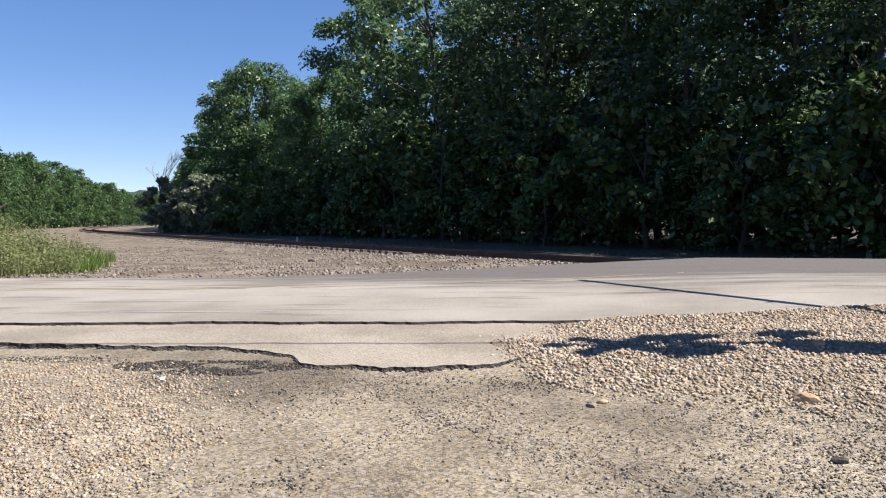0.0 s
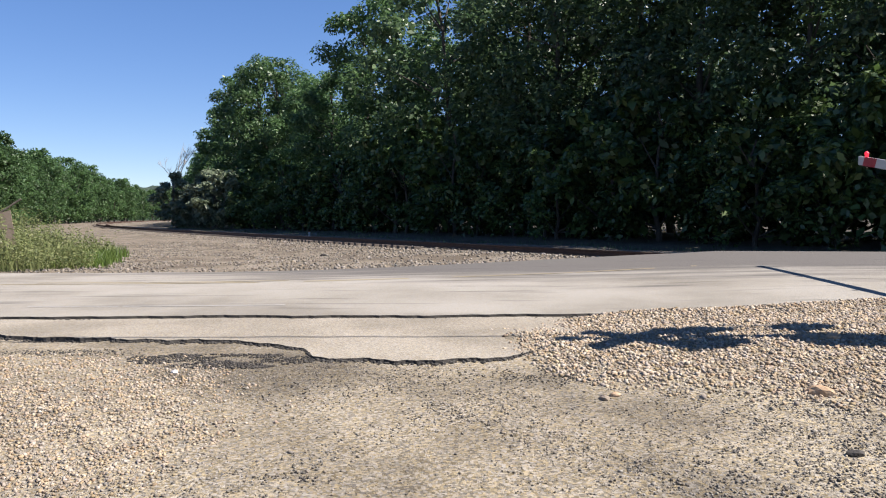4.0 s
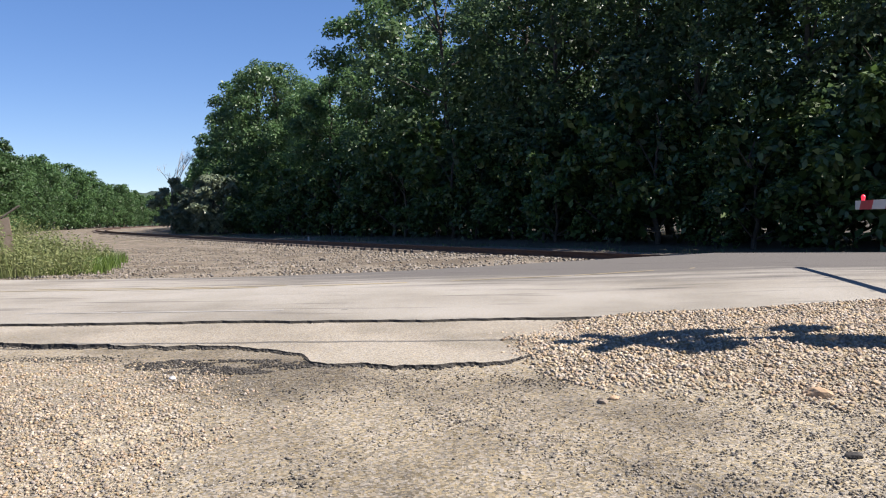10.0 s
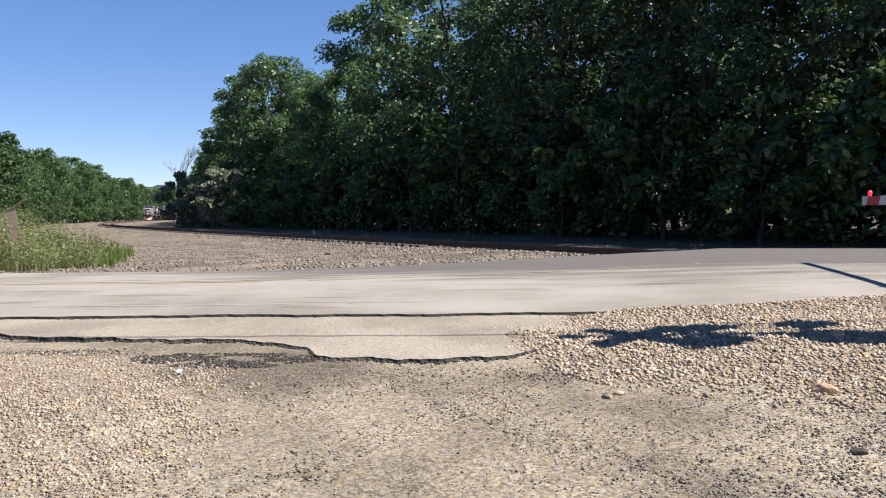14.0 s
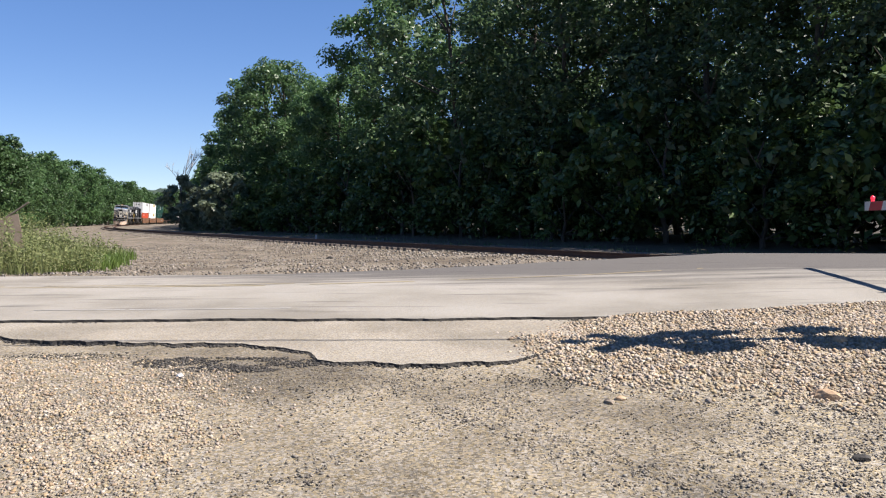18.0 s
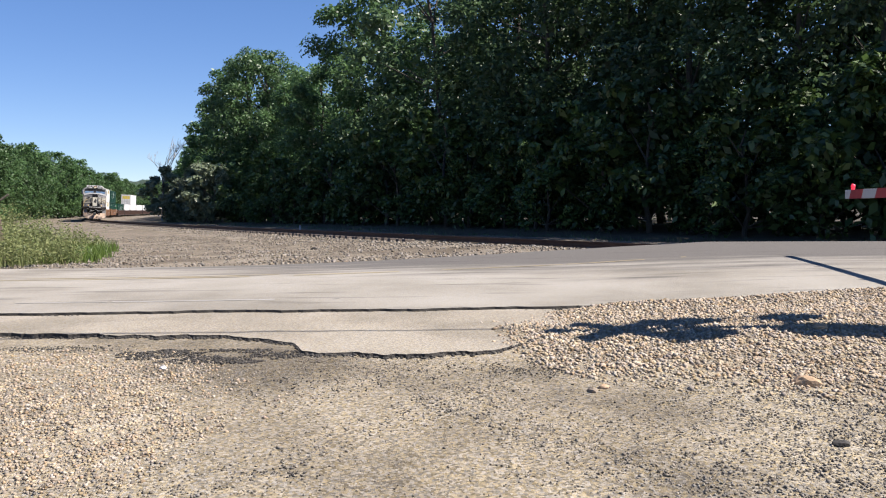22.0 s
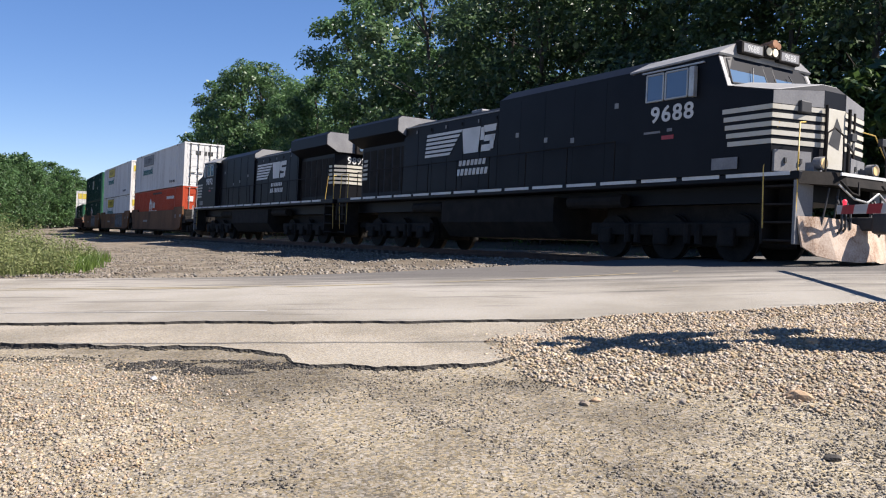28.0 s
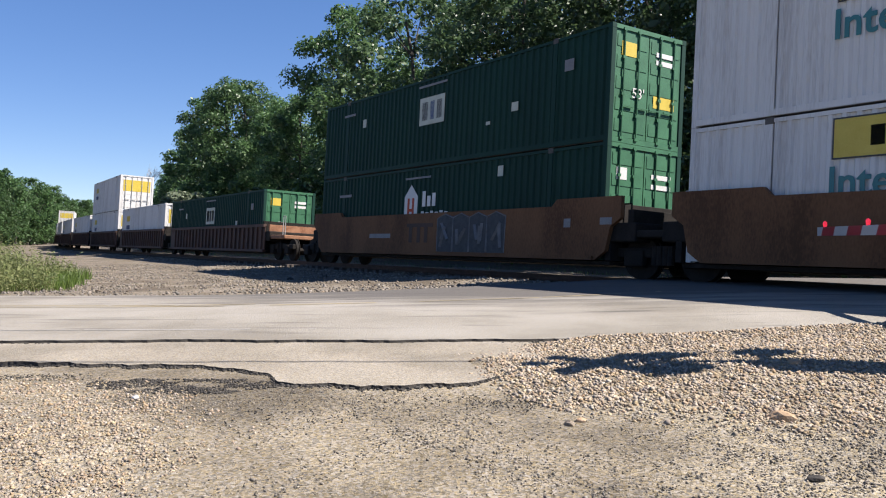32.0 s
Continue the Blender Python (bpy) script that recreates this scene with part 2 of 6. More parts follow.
M_RAIL = material("rusty_rail", [(0.049, 0.0245, 0.0154), (0.091, 0.0455, 0.028)], 5, 0.75, 0.3, 0.2, 60)
M_RAILTOP = material("polished_railhead", [(0.35, 0.33, 0.31), (0.5, 0.48, 0.46)], 5, 0.3, 1.0, 0.05, 60)
M_BARK = material("bark", [(0.025, 0.021, 0.017), (0.075, 0.065, 0.053)], 2, 0.95, 0, 0.8, 14, stretch=(3, 3, 0.6), bump_size=0.03)
M_DEADWOOD = material("bleached_dead_wood", [(0.207, 0.19, 0.173), (0.311, 0.292, 0.269)], 3, 0.9, 0, 0.3, 20)
# One wood's leaves in two tones: the darker holds shade, the lighter sunlight.
M_LEAF = leafy("shaded_leaves", (0.028, 0.058, 0.027), (0.092, 0.145, 0.06), 0.42)
M_LEAF4 = leafy("sunlit_leaves", (0.036, 0.078, 0.03), (0.118, 0.205, 0.075), 0.46)
# Shrub green toned down: shade at the wood's foot is in the colour.
M_SHRUB = leafy("shaded_shrub_leaves", (0.0294, 0.0587, 0.0195), (0.0894, 0.147, 0.039), 0.3)
# Grey-green raised in tone to stand for light on the willows.
M_LEAF2 = leafy("brightened_willow_leaves", (0.09, 0.115, 0.07), (0.19, 0.225, 0.145))
M_LEAF3 = leafy("far_leaves", (0.0319, 0.0659, 0.0234), (0.0829, 0.149, 0.0531), 0.4, 0.25)
M_WEED = leafy("weeds", (0.095, 0.125, 0.04), (0.24, 0.26, 0.115), 0.4, 0.2)
M_GRASS = leafy("fresh_grass", (0.0508, 0.0862, 0.0152), (0.102, 0.152, 0.0305))
M_FLOWER = material("pale_flower", [(0.305, 0.305, 0.254), (0.381, 0.376, 0.336)], 5, 0.8, 0, 0, 40)
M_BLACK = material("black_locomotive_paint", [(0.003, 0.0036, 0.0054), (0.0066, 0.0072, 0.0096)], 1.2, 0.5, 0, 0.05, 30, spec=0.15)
M_UNDER = material("grimy_black_steel", [(0.0084, 0.0077, 0.007), (0.0224, 0.0189, 0.0161)], 3, 0.85, 0, 0.2, 30, spec=0.2)
# These greys stand for sunlight on black faces as well as for dust.
M_NOSETOP = material("dusty_sunlit_grey_paint", [(0.158, 0.158, 0.158), (0.245, 0.245, 0.238)], 2, 0.55, 0, 0.05, 30)
M_GREYPAINT = material("dusty_and_sunlit_grey", [(0.13, 0.13, 0.135), (0.2, 0.2, 0.2)], 2, 0.6, 0, 0.05, 30)
M_WHITE = material("white_paint", [(0.465, 0.465, 0.45), (0.585, 0.585, 0.562)], 2, 0.55, 0, 0.05, 40)
# White paint made cream: warm sunlight is in the colour.
M_CREAM = material("sunlit_white_stripe", [(0.409, 0.384, 0.31), (0.484, 0.465, 0.409)], 2, 0.55, 0, 0.05, 40)
M_YELLOW = material("yellow_handrail", [(0.38, 0.25, 0.05), (0.55, 0.38, 0.08)], 4, 0.5, 0, 0.05, 40)
M_PLOW = material("rusty_plow", [(0.2, 0.12, 0.07), (0.38, 0.29, 0.22), (0.47, 0.38, 0.3)], 2.2, 0.8, 0.1, 0.15, 30)
# The blue of the reflected sky is put into the glass colour.
M_GLASS = glassy("sky_tinted_glass", (0.08, 0.13, 0.2), 0.03)
M_LAMP = glow("headlight", (0.75, 0.68, 0.5), 0.08)
M_DITCH = glow("ditch_lamp_lens", (0.6, 0.42, 0.2), 0.12)
M_CAR = material("brown_yellow_car_paint", [(0.072, 0.034, 0.016), (0.125, 0.06, 0.028), (0.155, 0.077, 0.037)], 1.0, 0.75, 0, 0.1, 30, stretch=(1, 1, 0.4), spec=0.2)
M_CAR2 = material("brown_car_paint", [(0.035, 0.0182, 0.0126), (0.0665, 0.0315, 0.021)], 1.2, 0.75, 0, 0.1, 30)
M_BOXWHITE = material("white_container_paint", [(0.42, 0.41, 0.395), (0.54, 0.54, 0.525), (0.57, 0.57, 0.555)], 1.1, 0.55, 0, 0.05, 24, stretch=(1.7, 1, 0.14), spec=0.3)
M_BOXRED = material("orange_red_container_paint", [(0.3, 0.038, 0.015), (0.4, 0.06, 0.022)], 0.9, 0.6, 0, 0.05, 30, stretch=(1, 1, 0.35), spec=0.25)
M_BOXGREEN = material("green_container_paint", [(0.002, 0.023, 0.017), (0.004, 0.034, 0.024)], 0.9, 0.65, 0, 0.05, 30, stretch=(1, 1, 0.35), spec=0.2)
# Doors and bars are a paler green than the container sides.
M_DOORGREEN = material("paler_green_door", [(0.012, 0.08, 0.036), (0.032, 0.136, 0.064)], 2, 0.55, 0, 0.05, 30)
M_RUSTWHITE = material("rust_streaked_white", [(0.272, 0.136, 0.056), (0.576, 0.552, 0.496), (0.624, 0.608, 0.56)], 1.6, 0.6, 0, 0.1, 12, stretch=(1, 2, 0.5))
M_STEEL = material("galvanised_bar", [(0.3, 0.3, 0.29), (0.45, 0.45, 0.43)], 4, 0.5, 0.5, 0.05, 40)
M_DARKBAR = material("dark_bar", [(0.05, 0.045, 0.04), (0.1, 0.09, 0.08)], 4, 0.7, 0.2, 0.05, 40)
M_SIGNYELLOW = material("yellow_panel", [(0.44, 0.33, 0.035), (0.52, 0.4, 0.06)], 3, 0.5, 0, 0, 40)
M_TEAL = material("teal_lettering", [(0.02, 0.12, 0.13), (0.03, 0.16, 0.17)], 3, 0.5, 0, 0, 40)
M_NAVY = material("navy_lettering", [(0.015, 0.035, 0.1), (0.025, 0.05, 0.14)], 3, 0.5, 0, 0, 40)
M_INK = material("black_lettering", [(0.02, 0.02, 0.02), (0.04, 0.04, 0.04)], 3, 0.6, 0, 0, 40)
M_GRAFFITI = material("grey_blue_graffiti", [(0.016, 0.02, 0.026), (0.045, 0.05, 0.056)], 6, 0.7, 0, 0, 40)
M_PALESPRAY = material("pale_spray", [(0.09, 0.095, 0.1), (0.16, 0.165, 0.17)], 5, 0.7, 0, 0, 40)
M_GATERED = material("gate_red", [(0.269, 0.0162, 0.0216), (0.323, 0.027, 0.0323)], 4, 0.45, 0, 0, 40)
M_GATEWHITE = material("gate_white", [(0.388, 0.377, 0.367), (0.431, 0.42, 0.41)], 4, 0.45, 0, 0, 40)
M_REDLAMP = glow("red_gate_lamp", (0.8, 0.03, 0.06), 0.35)
M_ALU = material("signal_aluminium", [(0.4, 0.4, 0.4), (0.55, 0.55, 0.54)], 3, 0.45, 0.7, 0.05, 40)
M_POLE = material("weathered_pole", [(0.066, 0.0528, 0.0396), (0.132, 0.112, 0.0858)], 2, 0.9, 0, 0.4, 20, stretch=(4, 4, 0.5))
M_PANEL = material("weathered_sheet", [(0.158, 0.119, 0.0858), (0.238, 0.191, 0.145)], 3, 0.9, 0.1, 0.3, 20)
M_BRICK = material("rusted_sheet", [(0.16, 0.07, 0.035), (0.3, 0.16, 0.09)], 3, 0.9, 0.1, 0.3, 20)
M_PLATE = material("pale_plate", [(0.34, 0.36, 0.3), (0.46, 0.48, 0.4)], 3, 0.6, 0, 0, 40)

# ------------------------------------------------------------ building helpers
def mesh_object(name, bm, mat, smooth=False):
    me = bpy.data.meshes.new(name)
    bm.to_mesh(me)
    bm.free()
    for m in (mat if isinstance(mat, (list, tuple)) else [mat]):
        me.materials.append(m)
    if smooth:
        me.polygons.foreach_set("use_smooth", [True] * len(me.polygons))
    return new(name, me)


def part(name, bm, mat, parent, label="", smooth=False):
    ob = mesh_object(name, bm, mat, smooth)
    ob.parent = parent
    if label:
        ob["label"] = label
    return ob


def raw(name, verts, faces, mat, smooth=False):
    me = bpy.data.meshes.new(name)
    me.from_pydata([tuple(v) for v in verts], [], faces)
    me.materials.append(mat)
    if smooth:
        me.polygons.foreach_set("use_smooth", [True] * len(me.polygons))
    return new(name, me)


def box(bm, x0, x1, y0, y1, z0, z1, bevel=0.0):
    m = Matrix.LocRotScale(((x0 + x1) / 2, (y0 + y1) / 2, (z0 + z1) / 2), None, (abs(x1 - x0), abs(y1 - y0), abs(z1 - z0)))
    vs = bmesh.ops.create_cube(bm, size=1, matrix=m)["verts"]
    if bevel:
        bmesh.ops.bevel(bm, geom=list({e for v in vs for e in v.link_edges}), offset=bevel, segments=2, affect="EDGES", profile=0.5)
    return bm


def rod(bm, a, b, r, n=8, r2=None):
    a, b = Vector(a), Vector(b)
    way = b - a
    m = Matrix.Translation((a + b) / 2) @ way.to_track_quat("Z", "Y").to_matrix().to_4x4()
    bmesh.ops.create_cone(bm, cap_ends=True, segments=n, radius1=r, radius2=r if r2 is None else r2, depth=way.length, matrix=m)
    return bm


def pipe(bm, points, r, n=6):
    for a, b in zip(points, points[1:]):
        rod(bm, a, b, r, n)
    return bm


def hull(bm, points):
    vs = [bm.verts.new(p) for p in points]
    bmesh.ops.convex_hull(bm, input=vs)
    return bm


def ball(bm, c, r, scale=(1, 1, 1), sub=2):
    bmesh.ops.create_icosphere(bm, subdivisions=sub, radius=r, matrix=Matrix.LocRotScale(c, None, scale))
    return bm


def B():
    return bmesh.new()


def letters(text, size, mat, parent, m, name="lettering", shear=0.0, spacing=1.0, bold=0.0):
    """Raised lettering in the built-in typeface, as a mesh part."""
    cu = bpy.data.curves.new(name, "FONT")
    cu.body, cu.size, cu.extrude, cu.shear, cu.space_character = text, size, 0.004, shear, spacing
    cu.align_x, cu.resolution_u, cu.offset = "CENTER", 3, bold * size
    tmp = bpy.data.objects.new("tmp", cu)
    scene.collection.objects.link(tmp)
    me = bpy.data.meshes.new_from_object(tmp.evaluated_get(bpy.context.evaluated_depsgraph_get()))
    bpy.data.objects.remove(tmp)
    me.materials.clear()
    me.materials.append(mat)
    ob = new(name, me)
    ob.parent, ob.matrix_basis = parent, m
    return ob


def smoothstep(a, b, x):
    t = np.clip((np.asarray(x, float) - a) / (b - a), 0, 1)
    return t * t * (3 - 2 * t)


# ------------------------------------------------------------ the line of the railway
CANT = 3.5
STEP = 1.0
_s = np.arange(0, 760, STEP)
_k = (-0.16 + 2.93 * _s / 100 - 1.152 * (_s / 100) ** 2) * 1e-3
_k[_s > 200] = 1.05e-3
_k[_s > 420] = 0.4e-3
_th = radians(-57.34) - np.concatenate([[0], np.cumsum((_k[1:] + _k[:-1]) / 2 * STEP)])
_x = 4.02 - np.concatenate([[0], np.cumsum((np.cos(_th[1:]) + np.cos(_th[:-1])) / 2 * STEP)])
_y = 22.36 - np.concatenate([[0], np.cumsum((np.sin(_th[1:]) + np.sin(_th[:-1])) / 2 * STEP)])
RAIL_Z = 0.51                            # railhead height on the centre line


def rail_at(s):
    """Centre line s metres up the line from the crossing (negative: past it): x, y, heading."""
    if s < 0:
        return _x[0] - math.cos(_th[0]) * s, _y[0] - math.sin(_th[0]) * s, _th[0]
    return float(np.interp(s, _s, _x)), float(np.interp(s, _s, _y)), float(np.interp(s, _s, _th))


LINE_S = np.concatenate([np.arange(-200, 0, 10.0), np.arange(0, 60, 1.5), np.arange(60, 700, 6.0)])
LINE = np.array([rail_at(s) for s in LINE_S])


def off_line(x, y):
    """Signed distance from the centre line: negative on the road side, positive on the wooded side."""
    x, y = np.asarray(x, float), np.asarray(y, float)
    best, out = np.full(x.shape, 1e9), np.zeros(x.shape)
    for (ax, ay, _), (bx, by, _) in zip(LINE[:-1], LINE[1:]):
        dx, dy = bx - ax, by - ay
        t = np.clip(((x - ax) * dx + (y - ay) * dy) / (dx * dx + dy * dy), 0, 1)
        px, py = x - ax - t * dx, y - ay - t * dy
        d = np.hypot(px, py)
        side = np.sign(px * dy - py * dx)
        near = d < best
        best, out = np.where(near, d, best), np.where(near, d * side, out)
    return out


# ------------------------------------------------------------ heights of the ground
NEAR_X, NEAR_Y, NEAR_Z = [-300, -60, 1.3, 2.5, 3.5, 4.7, 5.3, 5.8, 12, 40, 300], [9.2, 9.2, 9.15, 9.2, 9.3, 9.65, 9.75, 9.8, 10.2, 10.6, 10.6], [0.2, 0.39, 0.41, 0.44, 0.48, 0.51, 0.52, 0.52, 0.5, 0.3, 0.2]
FAR_X, FAR_Y, FAR_Z = [-300, -60, -5, -3.7, -1.5, 0.8, 3.5, 6, 12, 40, 300], [16.4, 16.4, 16.3, 16.35, 16.8, 17.8, 19.4, 20.9, 20.5, 18, 18], [0.2, 0.4, 0.42, 0.43, 0.47, 0.51, 0.545, 0.565, 0.52, 0.3, 0.2]


def wobble(x, y, scale, seed=0.0):
    """Smooth irregular waves in about -1..1."""
    return (np.sin(x * scale + seed) * np.cos(y * scale * 1.3 - seed * 2) + np.sin(x * scale * 2.3 + y * scale * 1.7 + seed * 3) * 0.5 + np.cos(y * scale * 3.1 - x * scale * 2.9 + seed) * 0.35) / 1.5


def road_height(x, y):
    yn, yf = np.interp(x, NEAR_X, NEAR_Y), np.interp(x, FAR_X, FAR_Y)
    t = np.clip((y - yn) / (yf - yn), 0, 1)
    return np.interp(x, NEAR_X, NEAR_Z) * (1 - t) + np.interp(x, FAR_X, FAR_Z) * t + 0.03 * np.sin(t * math.pi)


def height(x, y):
    x, y = np.asarray(x, float), np.asarray(y, float)
    yn, yf = np.interp(x, NEAR_X, NEAR_Y), np.interp(x, FAR_X, FAR_Y)
    zn, zf = np.interp(x, NEAR_X, NEAR_Z), np.interp(x, FAR_X, FAR_Z)
    d = off_line(x, y)
    # forecourt in front of the road, with a low heap of stone by the signal
    front = np.interp(y, [-5, 3, 4, 5, 6, 7, 8.2, 9.3], [0.0, 0.03, 0.08, 0.165, 0.254, 0.328, 0.354, 0.37]) + (zn - 0.41) * smoothstep(6.5, 9.0, y) + 0.01 * wobble(x, y, 2.1, 1.0) + 0.006 * wobble(x, y, 7.3, 4.0) * (y < 6.5)
    front = front + 0.09 * np.exp(-((x - 2.9) / 1.9) ** 2 - ((y - 7.6) / 1.1) ** 2)
    front = front + 0.06 * smoothstep(-0.9, -0.05, y - yn) * smoothstep(0.7, 1.8, x)
    # washed out below the apron's broken lip
    lip = np.interp(x, [-5.6, -5.1, -4.6, -3.4, -2.3, -1.5, -1.33, -0.62, 0.3, 0.8], [8.9, 8.3, 7.95, 7.72, 7.65, 7.3, 6.8, 6.7, 6.8, 7.5])
    front = front - (0.012 * (1 - smoothstep(-2.2, -1.2, x))) * np.exp(-((y - lip + 0.08) / 0.2) ** 2) * smoothstep(-7, -5.5, x) * (1 - smoothstep(0.2, 0.8, x))
    # beyond the road: gravel shelf, then the ballast shoulder
    bank = 0.15 + 0.09 * smoothstep(-7, -2.5, d) - 0.2 * smoothstep(8, 60, -d)
    up_line = (y - 22.36) * 0.842 - (x - 4.02) * 0.54
    bank = bank + 0.26 * (1 - smoothstep(2, 7, up_line)) * (d < 0)
    shelf = zf - 0.04 + (bank - zf + 0.04) * smoothstep(0.1, 2.6, y - yf)
    shoulder = 0.35 - 0.05 * np.sign(d) * np.minimum(np.abs(d), 1.7) * 0.6
    shoulder = shoulder - 0.09 * smoothstep(0.8, 1.25, -d)
    rise = 1 - smoothstep(1.5, 2.9, np.abs(d))
    verge = 0.12 + 0.1 * wobble(x, y, 0.23, 2.0) * smoothstep(3, 8, d)
    side = np.where(d > 0, verge + (shelf - verge) * (1 - smoothstep(1.5, 4.0, d)), shelf + 0.03 * wobble(x, y, 0.9, 4.0) * smoothstep(1, 3, y - yf))
    back = side * (1 - rise) + shoulder * rise
    z = np.where(y < yn, front, back)
    on = (y > yn - 0.05) & (y < yf + 0.05)
    z = np.where(on, road_height(x, y) - 0.09, z)
    return z


def axis(*runs):
    out = []
    for a, b, step in runs:
        out.append(np.arange(a, b, step))
    return np.concatenate(out)


# ------------------------------------------------------------ ground
gx = axis((-2600, -200, 120), (-200, -40, 8), (-40, -12, 1.0), (-12, 12, 0.16), (12, 40, 1.0), (40, 200, 8), (200, 2601, 120))
gy = axis((-400, -20, 40), (-20, 2, 1.5), (2, 32, 0.16), (32, 70, 0.6), (70, 330, 4), (330, 3400, 140))
GX, GY = np.meshgrid(gx, gy)
GZ = height(GX, GY)
w = len(gx)
ground = raw("ground", np.stack([GX, GY, GZ], -1).reshape(-1, 3).tolist(),
             [(j * w + i, j * w + i + 1, (j + 1) * w + i + 1, (j + 1) * w + i) for j in range(len(gy) - 1) for i in range(w - 1)], M_EARTH, True)
tagged(ground, "pale grey-tan gravelly earth with patches of loose stone", "ground", kind="structure")


def sheet(name, mat, xs, edge_a, edge_b, top, thick, rows=10, jag=0.0, seed=1):
    """A paved slab between two wavering edges, with broken sides."""
    rng = random.Random(seed)
    verts, faces = [], []
    n = rows + 1
    for x in xs:
        a = edge_a(x) + jag * (rng.random() - 0.5)
        b = edge_b(x)
        for r in range(n):
            y = a + (b - a) * r / rows
            verts.append((x, y, top(x, y)))
        verts.append((x, a - 0.015, top(x, a) - thick))
        verts.append((x, b + 0.015, top(x, b) - thick))
    k = n + 2
    for i in range(len(xs) - 1):
        p, q = i * k, (i + 1) * k
        faces += [(p + r, q + r, q + r + 1, p + r + 1) for r in range(rows)]
        faces += [(p + n, q + n, q, p), (p + rows, q + rows, q + n + 1, p + n + 1)]
    faces += [tuple([*range(n), n + 1, n][::-1]), tuple((len(xs) - 1) * k + r for r in [*range(n), n + 1, n])]
    ob = raw(name, verts, faces, mat)
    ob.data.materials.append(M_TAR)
    # Steep sides take the dark tar, which also stands for undercut shade.
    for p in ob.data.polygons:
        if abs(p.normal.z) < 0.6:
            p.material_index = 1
    return ob


# ------------------------------------------------------------ road
road_x = axis((-300, -40, 10), (-40, -12, 1), (-12, -8, 0.3), (-8, 8, 0.06), (8, 12, 0.3), (12, 40, 1), (40, 301, 10))
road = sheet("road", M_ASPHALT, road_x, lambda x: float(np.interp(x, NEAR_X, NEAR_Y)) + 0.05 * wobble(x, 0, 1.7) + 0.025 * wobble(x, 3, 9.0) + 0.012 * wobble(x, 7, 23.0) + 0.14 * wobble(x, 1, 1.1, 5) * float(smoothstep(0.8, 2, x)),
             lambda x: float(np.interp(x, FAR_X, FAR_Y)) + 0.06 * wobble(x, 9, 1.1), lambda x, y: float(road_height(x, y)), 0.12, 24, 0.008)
tagged(road, "sun-bleached worn asphalt road with broken edges", "road", kind="structure")


def apron_edge(x):
    """The broken edge of the old apron in front of the road."""
    base = np.interp(x, [-5.6, -5.1, -4.6, -3.4, -2.3, -1.5, -1.33, -0.62, 0.3, 0.8, 1.2], [8.9, 8.3, 7.95, 7.72, 7.65, 7.3, 6.8, 6.7, 6.8, 7.5, 8.6])
    return float(base) + 0.04 * wobble(x, 2, 5.0) + 0.026 * wobble(x, 5, 15.0) + 0.016 * wobble(x, 1, 37.0)


def apron_top(x, y):
    return 0.405 - 0.027 * (9.2 - y) + 0.006 * float(wobble(x, y, 3.0))


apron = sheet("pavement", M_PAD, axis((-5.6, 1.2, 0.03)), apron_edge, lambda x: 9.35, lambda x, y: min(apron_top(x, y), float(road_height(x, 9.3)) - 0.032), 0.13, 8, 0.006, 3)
tagged(apron, "old gritty tan asphalt apron with a broken lip", "pavement", kind="structure")


def road_line(name, label, mat, x0, x1, across, wide):
    """A worn painted line that follows the road, 4 mm over it, gone in places."""
    rng = random.Random(int(across * 100))
    bm = B()
    x = x0
    while x < x1:
        long = rng.uniform(0.5, 2.2)
        a, b = x, min(x1, x + long)
        ya, yb = [float(np.interp(q, NEAR_X, NEAR_Y)) * (1 - across) + float(np.interp(q, FAR_X, FAR_Y)) * across for q in (a, b)]
        w0 = wide * rng.uniform(0.5, 1.0)
        corners = [(a, ya - w0 / 2), (b, yb - w0 / 2), (b, yb + w0 / 2), (a, ya + w0 / 2)]
        bm.faces.new([bm.verts.new((p, q, float(road_height(p, q)) + 0.004)) for p, q in corners])
        x = b + rng.choice((0.0, 0.05, 0.25, 0.7))
    tagged(mesh_object(name, bm, mat), label, "road marking", kind="structure")


road_line("road_line_1", "worn white edge line on the road", M_PAINT_LINE, -14, -1.5, 0.12, 0.08)
road_line("road_line_2", "almost worn-away yellow centre line", M_YELLOWLINE, -14, 4.0, 0.56, 0.13)
road_line("road_line_3", "almost worn-away yellow centre line", M_YELLOWLINE, -14, -3.0, 0.6, 0.1)


# ------------------------------------------------------------ track
def rail_profile():
    return [(-0.07, -0.17), (0.07, -0.17), (0.07, -0.155), (0.012, -0.14), (0.012, -0.045), (0.036, -0.035), (0.036, 0), (-0.036, 0), (-0.036, -0.035), (-0.012, -0.045), (-0.012, -0.14), (-0.07, -0.155)]


def line_pose(s, lift=0.0, cant=CANT):
    x, y, th = rail_at(s)
    return pose(x, y, RAIL_Z + lift, -cant, 0, math.degrees(th))


def swept(profile, side, ss):
    verts, faces = [], []
    n = len(profile)
    for s in ss:
        m = line_pose(s)
        verts += [m @ Vector((0, side + a, b)) for a, b in profile]
    for i in range(len(ss) - 1):
        p, q = i * n, (i + 1) * n
        faces += [(p + j, p + (j + 1) % n, q + (j + 1) % n, q + j) for j in range(n)]
    return verts, faces


rail_s = np.concatenate([np.arange(-60, 60, 3.0), np.arange(60, 700, 8.0)])
